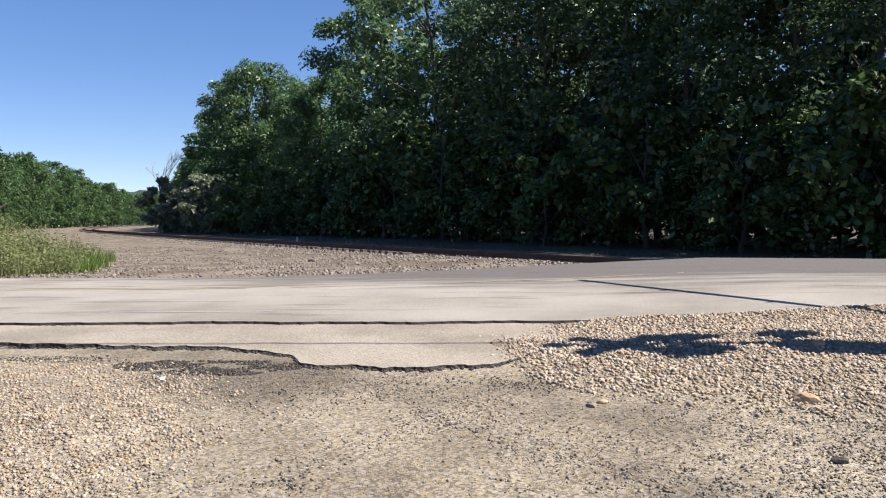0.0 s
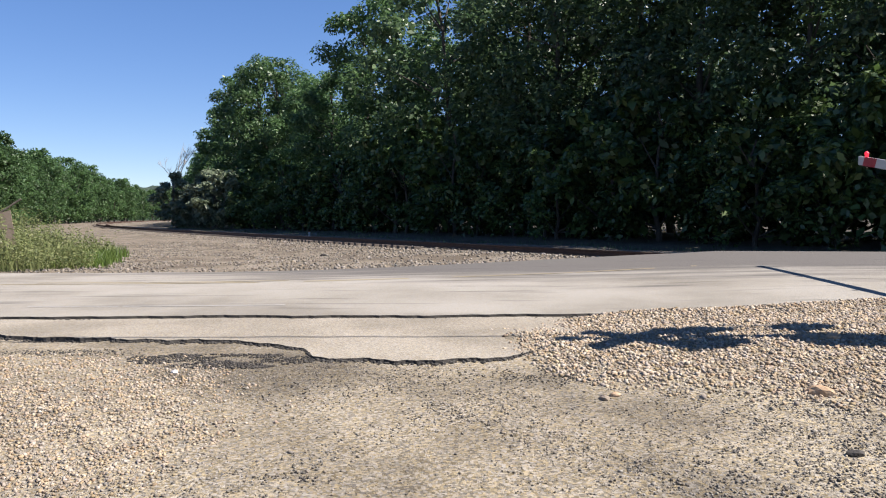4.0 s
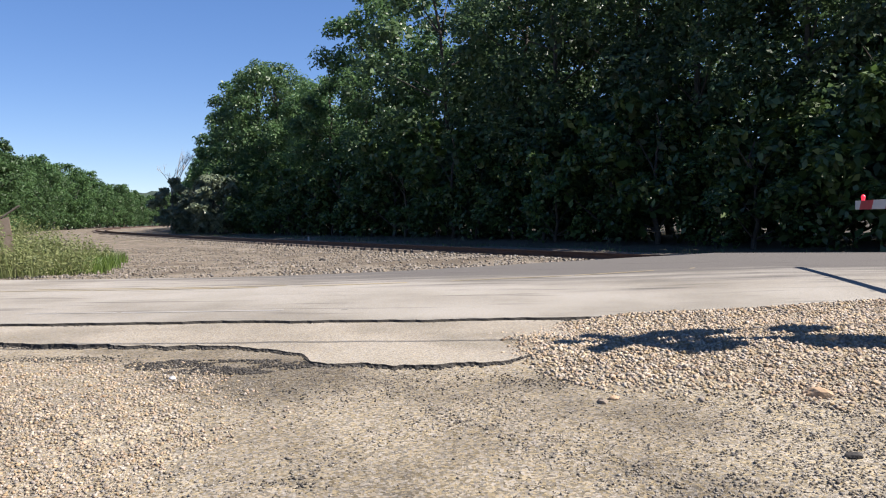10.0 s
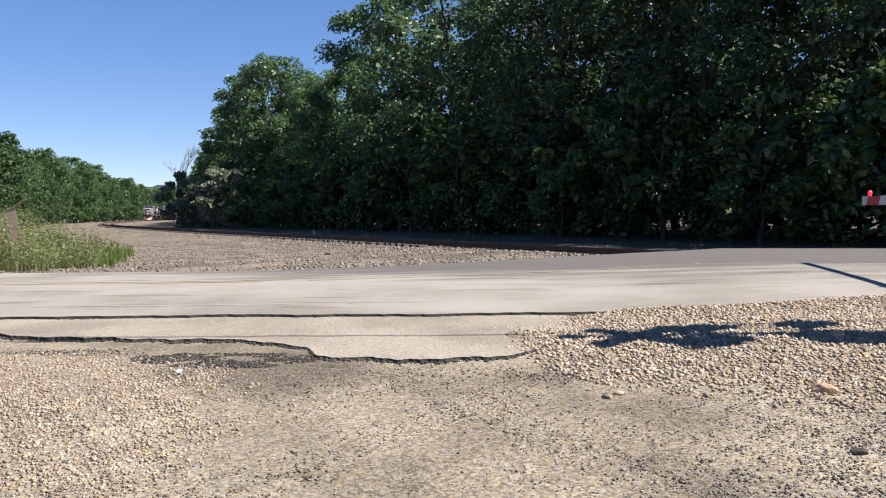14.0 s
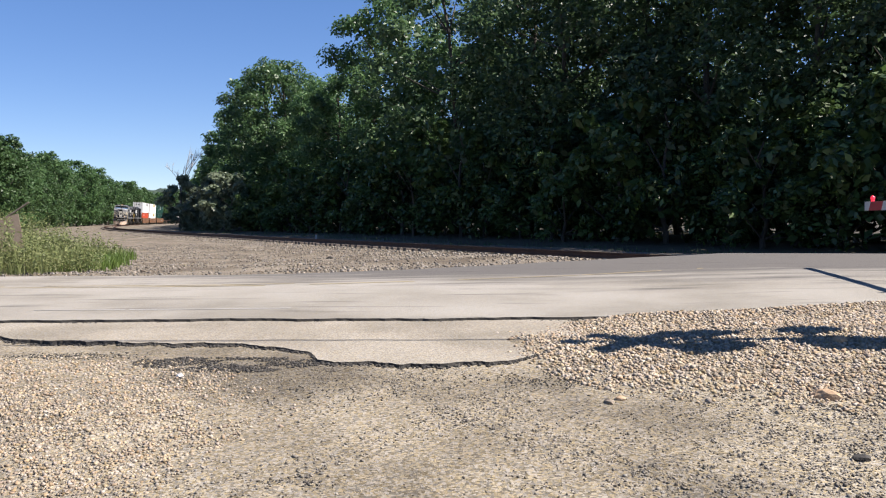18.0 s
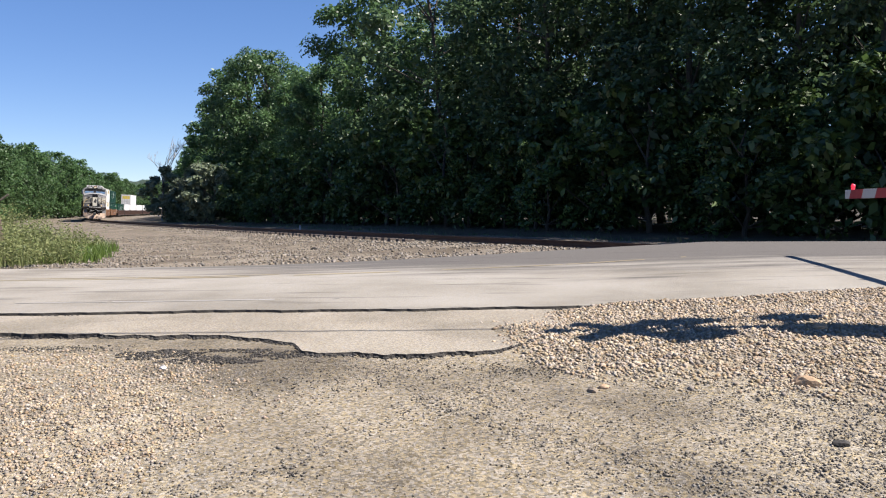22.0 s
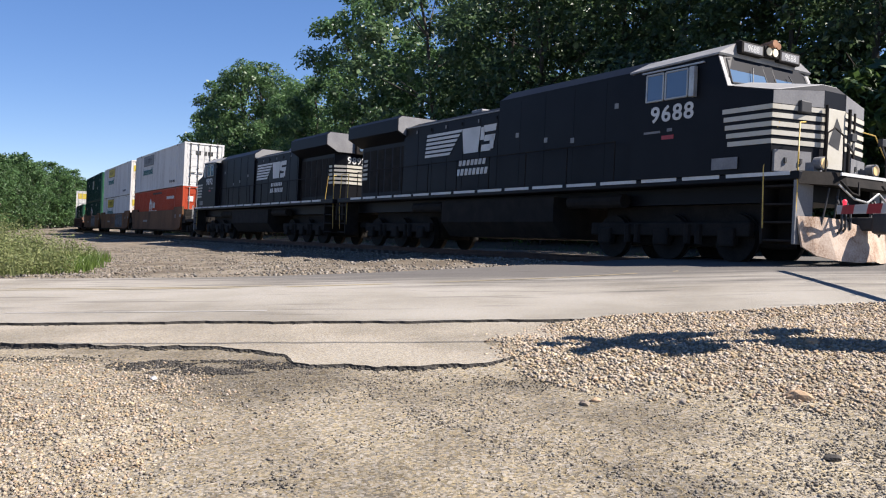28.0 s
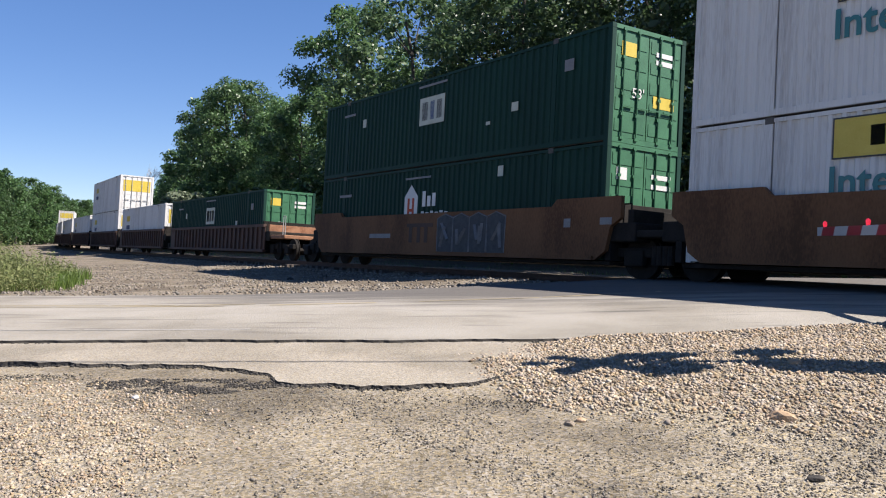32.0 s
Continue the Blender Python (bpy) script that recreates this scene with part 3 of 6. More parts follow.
for side in (-0.755, 0.755):
    v, f = swept(rail_profile(), side, rail_s)
    ob = raw("rail", v, f, M_RAIL)
    ob.data.materials.append(M_RAILTOP)
    for p in ob.data.polygons:
        if p.normal.z > 0.9 and p.index % 12 == 6:
            p.material_index = 1
    tagged(ob, "rust-brown steel rail with a polished running head", "rail", "rails of the track", "structure")

tie_bm = B()
box(tie_bm, -0.115, 0.115, -1.3, 1.3, -0.36, -0.175, 0.012)
tie = tagged(mesh_object("railway_tie", tie_bm, M_TIE), "dark creosoted timber tie bedded in ballast", "railway tie", "ties of the track", "structure")
tie.matrix_basis = line_pose(9.3)
s = 9.84
while s < 150:
    copy_thing(tie, line_pose(s) @ pose(random.uniform(-0.03, 0.03), random.uniform(-0.06, 0.06), random.uniform(-0.01, 0.01), 0, 0, random.uniform(-1.5, 1.5)))
    s += 0.54

# ------------------------------------------------------------ rolling stock (x forward, z from the railhead)
MOVING = []                              # (thing, metres of its origin behind the leading coupler, bogie half-distance, lift)


def thing(name, label, category, group=""):
    ob = new(name)
    ob.empty_display_size = 0.2
    return tagged(ob, label, category, group)


def axle(bm, x, z, r, y=0.72):
    rod(bm, (x, -y, z), (x, y, z), 0.09, 10)


def wheel(bm, x, z, r, y):
    s = 1 if y > 0 else -1
    rod(bm, (x, y, z), (x, y + s * 0.13, z), r, 28)
    rod(bm, (x, y - s * 0.03, z), (x, y, z), r + 0.03, 28)
    rod(bm, (x, y + s * 0.13, z), (x, y + s * 0.16, z), r * 0.35, 12)


def bogie(parent, xc, spacing, count, r, deep=0.25):
    """A bogie under a vehicle: side frames, wheels, springs."""
    half = spacing * (count - 1) / 2
    bm = B()
    for s in (-1, 1):
        box(bm, xc - half - 0.55, xc + half + 0.55, s * 1.0 - 0.08, s * 1.0 + 0.08, r + 0.02, r + 0.02 + deep, 0.03)
        for i in range(count):
            x = xc - half + i * spacing
            box(bm, x - 0.22, x + 0.22, s * 1.06 - 0.1, s * 1.06 + 0.1, r - 0.2, r + 0.2, 0.05)
        for i in range(count - 1):
            x = xc - half + (i + 0.5) * spacing
            for dx in (-0.16, 0.16):
                rod(bm, (x + dx, s * 1.08, r - 0.15), (x + dx, s * 1.08, r + 0.28), 0.09, 8)
    box(bm, xc - 0.3, xc + 0.3, -1.0, 1.0, r + 0.05, r + 0.3, 0.03)
    frame_ob = part("bogie", bm, M_UNDER, parent, "grimy dark cast steel bogie")
    # Added dark block: closes the bright gap seen under the deck.
    if count == 3:
        bm = B()
        box(bm, xc - half - 0.5, xc + half + 0.5, -0.62, 0.62, 0.32, 1.3, 0.06)
        part("gap_filler_block", bm, M_UNDER, frame_ob)
    for i in range(count):
        x = xc - half + i * spacing
        for s in (-1, 1):
            bm = B()
            wheel(bm, x, r, r, s * 0.72)
            part("wheel", bm, M_UNDER, frame_ob)
        bm = B()
        axle(bm, x, r, r)
        part("axle", bm, M_UNDER, frame_ob)


def turned(bm, side, centre=-13.45):
    """The same marking read from the other side: turned end for end about its centre."""
    if side > 0:
        bmesh.ops.transform(bm, matrix=Matrix.Translation((2 * centre, 0, 0)) @ Matrix.Diagonal((-1, 1, 1, 1)), verts=bm.verts)
        bmesh.ops.reverse_faces(bm, faces=bm.faces)
    return bm


def locomotive(number, label):
    """A wide-nosed six-axle diesel, nose towards +x, front coupler at the origin."""
    loco = thing("locomotive", label, "locomotive", "locomotives of the train")
    # underframe and deck
    bm = B()
    box(bm, -21.7, -0.95, -1.5, 1.5, 1.62, 1.8, 0.03)
    box(bm, -21.4, -1.2, -0.9, 0.9, 1.25, 1.62)
    part("deck", bm, M_BLACK, loco)
    x = -1.15
    widths = [1.5, 1.0, 1.05, 1.2, 1.1, 1.25, 1.1, 1.2, 1.15, 1.2, 1.0, 1.2, 1.1, 1.0, 0.9]
    for wd in widths:
        for s in (-1, 1):
            bm = B()
            box(bm, x - wd, x, s * 1.503 - 0.006, s * 1.503 + 0.006, 1.72, 1.795)
            part("sill_stripe", bm, M_WHITE, loco, "white reflective sill stripe")
        x -= wd + 0.17
    # nose
    bm = B()
    hull(bm, [(-2.75, s * 1.53, z) for s in (-1, 1) for z in (1.8, 3.62)] + [(-1.6, s * 1.5, z) for s in (-1, 1) for z in (1.8, 3.4)] + [(-1.28, s * 0.34, z) for s in (-1, 1) for z in (1.8, 3.5)] + [(-2.75, s * 0.75, 3.8) for s in (-1, 1)] + [(-1.4, s * 0.24, 3.64) for s in (-1, 1)])
    nose = part("nose", bm, M_BLACK, loco, "black wide nose with white stripes")
    # Nose top painted pale for the sun on it.
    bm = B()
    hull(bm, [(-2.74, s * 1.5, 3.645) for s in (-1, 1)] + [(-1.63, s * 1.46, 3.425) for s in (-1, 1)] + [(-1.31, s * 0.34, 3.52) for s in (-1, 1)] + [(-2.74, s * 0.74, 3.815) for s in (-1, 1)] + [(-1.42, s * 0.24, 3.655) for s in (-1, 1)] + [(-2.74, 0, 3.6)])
    part("nose_top", bm, M_NOSETOP, nose, "dusty grey sloping nose top, sunlight put into its colour")
    for i in range(5):
        z = 2.36 + i * 0.17
        # each stripe wraps the front, both cheeks and a little of the sides
        for s in (-1, 1):
            bm = B()
            a, b = Vector((-1.28, s * 0.34, z)), Vector((-1.6, s * 1.51, z))
            out = Vector((0.96, s * 0.28, 0)) * 0.012
            hull(bm, [a + out, b + out, a + out + Vector((0, 0, 0.095)), b + out + Vector((0, 0, 0.095)), a - out, b - out, a - out + Vector((0, 0, 0.095)), b - out + Vector((0, 0, 0.095))])
            c = Vector((-2.62 - 0.04 * i, s * 1.538, z))
            hull(bm, [b + Vector((0.01, s * 0.012, 0)), b + Vector((0.01, s * 0.012, 0.095)), c + Vector((0, s * 0.006, 0)), c + Vector((0, s * 0.006, 0.095)), b - Vector((0, s * 0.05, 0)), c - Vector((0, s * 0.05, 0))])
            part("nose_stripe", bm, M_CREAM, nose, "dusty white nose stripe, warm sunlight put into its colour")
        bm = B()
        box(bm, -1.3, -1.268, -0.33, 0.33, z, z + 0.095)
        part("nose_stripe", bm, M_CREAM, nose, "dusty white nose stripe, warm sunlight put into its colour")
    # Cheeks above the stripes: grey overlay for the lit slope.
    for s in (-1, 1):
        bm = B()
        a, b = Vector((-1.28, s * 0.36, 0)), Vector((-1.6, s * 1.5, 0))
        out = Vector((0.96, s * 0.28, 0)) * 0.01
        hull(bm, [p + k * out + Vector((0, 0, z)) for k in (-1, 1) for p, zs in ((a, (3.15, 3.49)), (b, (3.15, 3.4))) for z in zs])
        part("cheek_panel", bm, M_GREYPAINT, nose, "dusty grey cheek above the stripes, sunlight put into its colour")
    bm = B()
    box(bm, -1.29, -1.255, -0.3, 0.34, 1.95, 3.16, 0.01)
    door = part("nose_door", bm, M_CREAM, nose, "white nose door, warm sunlight put into its colour")
    bm = B()
    hull(bm, [(-1.25, -0.2, 2.45), (-1.25, 0.22, 2.75), (-1.25, 0.05, 3.0), (-1.25, -0.12, 2.6), (-1.262, 0, 2.7), (-1.25, 0.15, 2.35)])
    part("emblem", bm, M_INK, door, "dark emblem shape")
    for y in (-0.36, 0.4, 0.9):
        bm = B()
        rod(bm, (-1.2 if y < 0.6 else -1.42, y, 1.85), (-1.2 if y < 0.6 else -1.42, y, 3.2), 0.035, 8)
        part("nose_post", bm, M_UNDER, nose)
    bm = B()
    box(bm, -1.75, -1.35, -0.95, -0.55, 3.0, 3.25, 0.03)
    part("sand_hatch", bm, M_INK, nose)
    # cab
    bm = B()
    hull(bm, [(-2.7, s * 1.53, 1.8) for s in (-1, 1)] + [(-2.7, s * 1.53, 3.62) for s in (-1, 1)] + [(-3.0, s * 1.5, 4.32) for s in (-1, 1)] + [(-5.4, s * 1.53, z) for s in (-1, 1) for z in (1.8, 4.25)] + [(-3.05, s * 0.95, 4.62) for s in (-1, 1)] + [(-5.4, s * 0.95, 4.58) for s in (-1, 1)] + [(-2.751, s * 0.7, 3.74) for s in (-1, 1)])
    cab = part("cab", bm, M_BLACK, loco)
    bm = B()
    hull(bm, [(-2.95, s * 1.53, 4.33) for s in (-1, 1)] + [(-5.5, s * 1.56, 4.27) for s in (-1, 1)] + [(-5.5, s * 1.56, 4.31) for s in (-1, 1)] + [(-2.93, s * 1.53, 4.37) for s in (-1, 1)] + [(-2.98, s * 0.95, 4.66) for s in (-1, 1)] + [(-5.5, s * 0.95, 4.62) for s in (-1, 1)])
    part("cab_roof", bm, M_NOSETOP, cab, "pale dusty cab roof, sunlight put into its colour")
    # Slab over the cab front, grey because this face is lit.
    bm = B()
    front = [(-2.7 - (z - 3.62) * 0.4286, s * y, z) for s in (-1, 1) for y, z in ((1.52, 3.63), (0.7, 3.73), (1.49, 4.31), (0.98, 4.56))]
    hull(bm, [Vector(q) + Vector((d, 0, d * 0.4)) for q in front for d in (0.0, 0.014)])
    part("cab_front", bm, M_NOSETOP, cab, "dusty grey cab front, sunlight put into its colour")
    for s in (-1, 1):
        # windscreen halves lie on the slanted front
        bm = B()
        pts = [(-2.7 - (z - 3.62) * 0.4286, s * y, z) for y, z in ((0.16, 3.8), (1.36, 3.72), (1.3, 4.26), (0.16, 4.34))]
        hull(bm, [Vector(q) + Vector((d, 0, 0)) for q in pts for d in (0.032, -0.01)])
        glass = part("windscreen", bm, M_GLASS, cab, "windscreen with the sky's reflection put into its colour")
        bm = B()
        for a, b in zip(pts, pts[1:] + pts[:1]):
            rod(bm, Vector(a) + Vector((0.03, 0, 0)), Vector(b) + Vector((0.03, 0, 0)), 0.02, 6)
        part("windscreen_frame", bm, M_INK, glass)
        bm = B()
        rod(bm, (-2.68, s * 0.75, 3.78), (-2.82, s * 0.6, 4.15), 0.012, 5)
        part("wiper", bm, M_INK, glass)
        # side windows
        for x0, x1 in ((-4.95, -4.45), (-4.38, -3.75)):
            bm = B()
            box(bm, x0, x1, s * 1.53, s * 1.548, 3.55, 4.15, 0.0)
            win = part("side_window", bm, M_GLASS, cab)
            bm = B()
            for a, b in (((x0, 3.55), (x1, 3.55)), ((x1, 3.55), (x1, 4.15)), ((x1, 4.15), (x0, 4.15)), ((x0, 4.15), (x0, 3.55))):
                rod(bm, (a[0], s * 1.548, a[1]), (b[0], s * 1.548, b[1]), 0.025, 6)
            part("window_frame", bm, M_STEEL, win, "worn bright window frame")
        bm = B()
        box(bm, -3.62, -3.48, s * 1.54, s * 1.66, 3.5, 4.15, 0.01)
        part("wind_deflector", bm, M_STEEL, cab)
        bm = B()
        box(bm, -5.1, -3.3, s * 1.53, s * 1.57, 4.2, 4.235)
        part("rain_gutter", bm, M_STEEL, cab)
        # number and small plates on the side
        face = pose(-4.18, s * 1.537, 3.07, 90, 0, 0 if s < 0 else 180) @ Matrix.Diagonal((1.16, 1, 1, 1))
        letters(number, 0.5, M_WHITE, cab, face, "road_number", 0.0, 1.12, 0.018)
        bm = B()
        box(bm, -5.0, -4.5, s * 1.533 - 0.004, s * 1.533 + 0.004, 2.82, 2.87)
        box(bm, -4.3, -4.15, s * 1.533 - 0.004, s * 1.533 + 0.004, 2.83, 2.9)
        part("stencil", bm, M_GREYPAINT, cab)
        bm = B()
        box(bm, -4.45, -4.1, s * 1.533 - 0.004, s * 1.533 + 0.004, 2.66, 2.75)
        part("small_plate", bm, M_GATERED, cab)
        bm = B()
        box(bm, -3.0, -2.35, s * 1.545 - 0.006, s * 1.545 + 0.006, 1.9, 2.14)
        part("battery_plate", bm, M_GREYPAINT, cab, "grey plate beside the nose")
        # cab steps, ditch lamps and yellow rails at the front
        bm = B()
        box(bm, -1.72, -1.05, s * 0.98, s * 1.02, 0.4, 1.62)
        well = part("step_well", bm, M_UNDER, loco)
        for z in (0.45, 0.8, 1.15, 1.5):
            bm = B()
            box(bm, -1.72, -1.06, s * 1.05, s * 1.48, z, z + 0.04)
            part("step", bm, M_UNDER, well)
        for x0 in (-1.78, -1.06):
            bm = B()
            box(bm, x0, x0 + 0.06, s * 0.98, s * 1.5, 0.4, 1.62)
            part("side_plate", bm, M_UNDER if x0 < -1.5 else M_GREYPAINT, well)
        bm = B()
        hull(bm, [(x, s * y, z) for z in (1.82, 2.24) for x, y in ((-1.45, 0.62), (-1.66, 1.44), (-1.3, 0.66), (-1.52, 1.49))])
        sand = part("sand_box", bm, M_GREYPAINT, nose, "dusty grey box below the stripes")
        for f in (0.3, 0.72):
            bm = B()
            c = Vector((-1.3 - 0.22 * f, s * (0.66 + 0.83 * f), 2.04))
            box(bm, c.x - 0.03, c.x + 0.03, c.y - 0.03, c.y + 0.03, 1.99, 2.09)
            part("latch", bm, M_INK, sand)
        bm = B()
        pipe(bm, [(-1.02, s * 1.46, 0.75), (-1.0, s * 1.48, 1.5), (-1.0, s * 1.48, 2.15), (-1.16, s * 1.25, 2.75), (-1.25, s * 0.95, 2.8)], 0.015)
        pipe(bm, [(-1.72, s * 1.5, 0.7), (-1.75, s * 1.5, 1.9), (-1.55, s * 1.35, 2.8)], 0.015)
        part("handrail", bm, M_YELLOW, loco, "yellow bent handrail")
        bm = B()
        rod(bm, (-1.05, s * 0.86, 1.98), (-0.88, s * 0.86, 1.98), 0.13, 18)
        box(bm, -1.2, -1.0, s * 0.86 - 0.12, s * 0.86 + 0.12, 1.8, 2.0)
        ditch = part("ditch_lamp_case", bm, M_GREYPAINT, loco)
        bm = B()
        rod(bm, (-0.885, s * 0.86, 1.98), (-0.868, s * 0.86, 1.98), 0.1, 18)
        part("ditch_lamp", bm, M_DITCH, ditch, "lit ditch lamp")
        for y in (0.35, 0.5, 0.62):
            bm = B()
            pipe(bm, [(-0.75, s * y, 1.35), (-0.6, s * (y + 0.03), 1.05), (-0.58, s * (y + 0.05), 0.75), (-0.68, s * (y + 0.05), 0.6)], 0.025)
            part("air_hose", bm, M_INK, loco)
        bm = B()
        rod(bm, (-3.3, s * 0.5, 4.64), (-3.3, s * 0.5, 4.85), 0.06, 8)
        part("antenna", bm, M_UNDER, cab)
    # number boards and headlights over the windscreen
    for y in (-0.62, 0.62):
        bm = B()
        box(bm, -3.05, -2.82, y - 0.36, y + 0.36, 4.42, 4.68, 0.02)
        board = part("number_board", bm, M_UNDER, cab, "dark number board")
        bm = B()
        box(bm, -2.822, -2.812, y - 0.3, y + 0.3, 4.46, 4.64)
        part("board_face", bm, M_GREYPAINT, board)
        letters(number, 0.19, M_WHITE, board, pose(-2.81, y, 4.48, 90, 0, 90), "board_number")
    bm = B()
    box(bm, -3.05, -2.82, -0.24, 0.24, 4.46, 4.7, 0.02)
    case = part("headlight_case", bm, M_UNDER, cab)
    for y in (-0.1, 0.1):
        bm = B()
        rod(bm, (-2.83, y, 4.58), (-2.8, y, 4.58), 0.085, 16)
        part("headlight", bm, M_LAMP, case, "lit headlight")
    bm = B()
    rod(bm, (-3.2, -0.05, 4.72), (-2.7, -0.05, 4.74), 0.05, 8, 0.09)
    rod(bm, (-3.2, 0.2, 4.72), (-2.8, 0.2, 4.74), 0.05, 8, 0.08)
    part("air_horn", bm, M_BRICK, cab)
    # plow, anticlimber, coupler
    bm = B()
    hull(bm, [(-0.95, s * 1.5, 1.55) for s in (-1, 1)] + [(-0.55, s * 0.6, 1.55) for s in (-1, 1)] + [(-1.0, s * 1.5, 1.8) for s in (-1, 1)] + [(-0.6, s * 0.6, 1.8) for s in (-1, 1)])
    part("anticlimber", bm, M_UNDER, loco, "dark front platform edge")
    bm = B()
    box(bm, -0.6, -0.57, -0.75, 0.75, 1.74, 1.8)
    part("platform_edge", bm, M_WHITE, loco, "white platform edge")
    for s in (-1, 1):
        edge = [(-0.3, 0.0, 0.14), (-0.38, 0.35, 0.1), (-0.55, 0.8, 0.12), (-0.75, 1.15, 0.2), (-0.9, 1.38, 0.36), (-0.98, 1.45, 0.92)]
        top = [(-0.55, 0.0, 0.8), (-0.6, 0.35, 0.86), (-0.7, 0.6, 0.92), (-0.8, 0.9, 0.94), (-0.9, 1.2, 0.94), (-0.985, 1.44, 0.94)]
        bm = B()
        rows = [[bm.verts.new((q[0] - d, s * q[1], q[2])) for q in line] for line, d in ((edge, 0.0), (top, 0.0), (top, 0.04), (edge, 0.04))]
        for a, b in zip(rows, rows[1:] + rows[:1]):
            for k in range(len(a) - 1):
                bm.faces.new((a[k], a[k + 1], b[k + 1], b[k]))
        for k in (0, -1):
            bm.faces.new([r[k] for r in rows])
        bmesh.ops.recalc_face_normals(bm, faces=bm.faces)
        part("plow_blade", bm, M_PLOW, loco, "dusty rust-stained snowplow blade with a rounded edge")
    for s in (-1, 1):
        for y0, z0 in ((0.55, 0.62), (0.85, 0.5)):
            bm = B()
            ring = [(-0.62 - 0.25 * y0, s * (y0 + 0.16 * math.cos(a * 0.7)), z0 + 0.13 * math.sin(a * 0.7)) for a in range(8)]
            pipe(bm, [(-0.75, s * y0, 1.5)] + ring, 0.02)
            part("brake_hose", bm, M_INK, loco)
        bm = B()
        pipe(bm, [(-0.62, s * 1.2, 1.8), (-0.6, s * 1.2, 2.5), (-0.62, s * 0.95, 2.62), (-0.6, s * 0.7, 2.5), (-0.58, s * 0.7, 1.8)], 0.018)
        part("platform_railing", bm, M_UNDER, loco)
        bm = B()
        pipe(bm, [(-0.55, s * 0.45, 2.45), (-0.5, s * 0.55, 2.2), (-0.52, s * 0.7, 2.35)], 0.025)
        box(bm, -0.6, -0.5, s * 0.5 - 0.08, s * 0.5 + 0.08, 2.4, 2.55, 0.01)
        part("jumper_cable", bm, M_INK, loco)
        bm = B()
        pipe(bm, [(-0.5, s * 0.9, 1.62), (-0.36, s * 0.75, 1.4), (-0.34, s * 0.55, 1.36), (-0.45, s * 0.38, 1.62)], 0.022)
        part("air_line", bm, M_UNDER, loco)
    bm = B()
    box(bm, -1.0, -0.2, -0.12, 0.12, 0.72, 0.98, 0.04)
    box(bm, -0.3, 0.02, -0.2, 0.16, 0.66, 1.06, 0.06)
    part("coupler", bm, M_INK, loco)
    bm = B()
    pipe(bm, [(-0.5, -0.95, 1.55), (-0.4, -0.6, 1.3), (-0.38, -0.2, 1.25), (-0.4, 0.2, 1.45), (-0.38, 0.5, 1.25), (-0.42, 0.9, 1.3), (-0.5, 1.1, 1.55)], 0.022)
    part("safety_chain", bm, M_STEEL, loco)
    # hoods
    bm = B()
    hull(bm, [(x, s * 1.25, z) for x in (-5.4, -11.15) for s in (-1, 1) for z in (1.8, 4.4)] + [(x, s * 0.85, 4.68) for x in (-5.4, -11.15) for s in (-1, 1)])
    blower = part("blower_hood", bm, M_BLACK, loco)
    # Hood's end face in pale grey, sunlight included in the colour.
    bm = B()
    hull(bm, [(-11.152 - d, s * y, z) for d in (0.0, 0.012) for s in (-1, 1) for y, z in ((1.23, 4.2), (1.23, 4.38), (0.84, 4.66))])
    part("hood_end", bm, M_NOSETOP, blower, "dusty grey end of the raised hood, sunlight put into its colour")
    for s in (-1, 1):
        for x, z in ((-7.9, 2.9), (-9.0, 3.0), (-10.3, 3.25), (-6.3, 3.6)):
            bm = B()
            box(bm, x, x + 0.14, s * 1.252 - 0.006, s * 1.252 + 0.006, z, z + 0.13)
            part("small_label", bm, M_NOSETOP, blower, "small pale label")
        for x in (-6.6, -7.8, -9.0, -10.1):
            bm = B()
            box(bm, x - 0.02, x, s * 1.25 - 0.004, s * 1.25 + 0.012, 1.9, 4.3)
            part("panel_strip", bm, M_BLACK, blower)
    bm = B()
    hull(bm, [(x, s * 1.16, z) for x in (-11.15, -17.0) for s in (-1, 1) for z in (1.8, 4.15)] + [(x, s * 0.7, 4.36) for x in (-11.15, -17.0) for s in (-1, 1)])
    hood = part("engine_hood", bm, M_BLACK, loco)
    for s in (-1, 1):
        # Thin pale bar added as the bright sunlit edge of the roof.
        bm = B()
        box(bm, -16.9, -11.2, s * 1.16 - 0.02, s * 1.16 + 0.015, 4.13, 4.17)
        part("sunlit_roof_edge", bm, M_NOSETOP, hood, "pale bar for the sunlit roof edge")
    for i in range(6):
        for s in (-1, 1):
            bm = B()
            x = -11.3 - i * 0.94
            box(bm, x - 0.88, x, s * 1.16 - 0.008, s * 1.16 + 0.012, 1.9, 4.08, 0.006)
            leaf = part("hood_door", bm, M_BLACK, hood)
            bm = B()
            box(bm, x - 0.12, x - 0.06, s * 1.172, s * 1.19, 3.9, 4.0)
            part("door_latch", bm, M_NOSETOP if i % 2 else M_UNDER, leaf)
    bm = B()
    box(bm, -14.1, -13.5, -0.3, 0.3, 4.35, 4.58, 0.04)
    part("exhaust_stack", bm, M_GREYPAINT, hood)
    # lettering zone: white bars, an arrow-ended block and two rows of short bars
    for s in (-1, 1):
        y = s * 1.183
        for i in range(6):
            bm = B()
            z = 3.02 + i * 0.135
            x0 = -15.5 - 0.03 * i
            long = 1.55 + 0.11 * i
            sh = 0.05 * i
            hull(bm, [(x0 + sh, y + d, z) for d in (-0.004, 0.004)] + [(x0 + long + sh, y + d, z) for d in (-0.004, 0.004)] + [(x0 + sh + 0.04, y + d, z + 0.085) for d in (-0.004, 0.004)] + [(x0 + long + sh + 0.09, y + d, z + 0.085) for d in (-0.004, 0.004)])
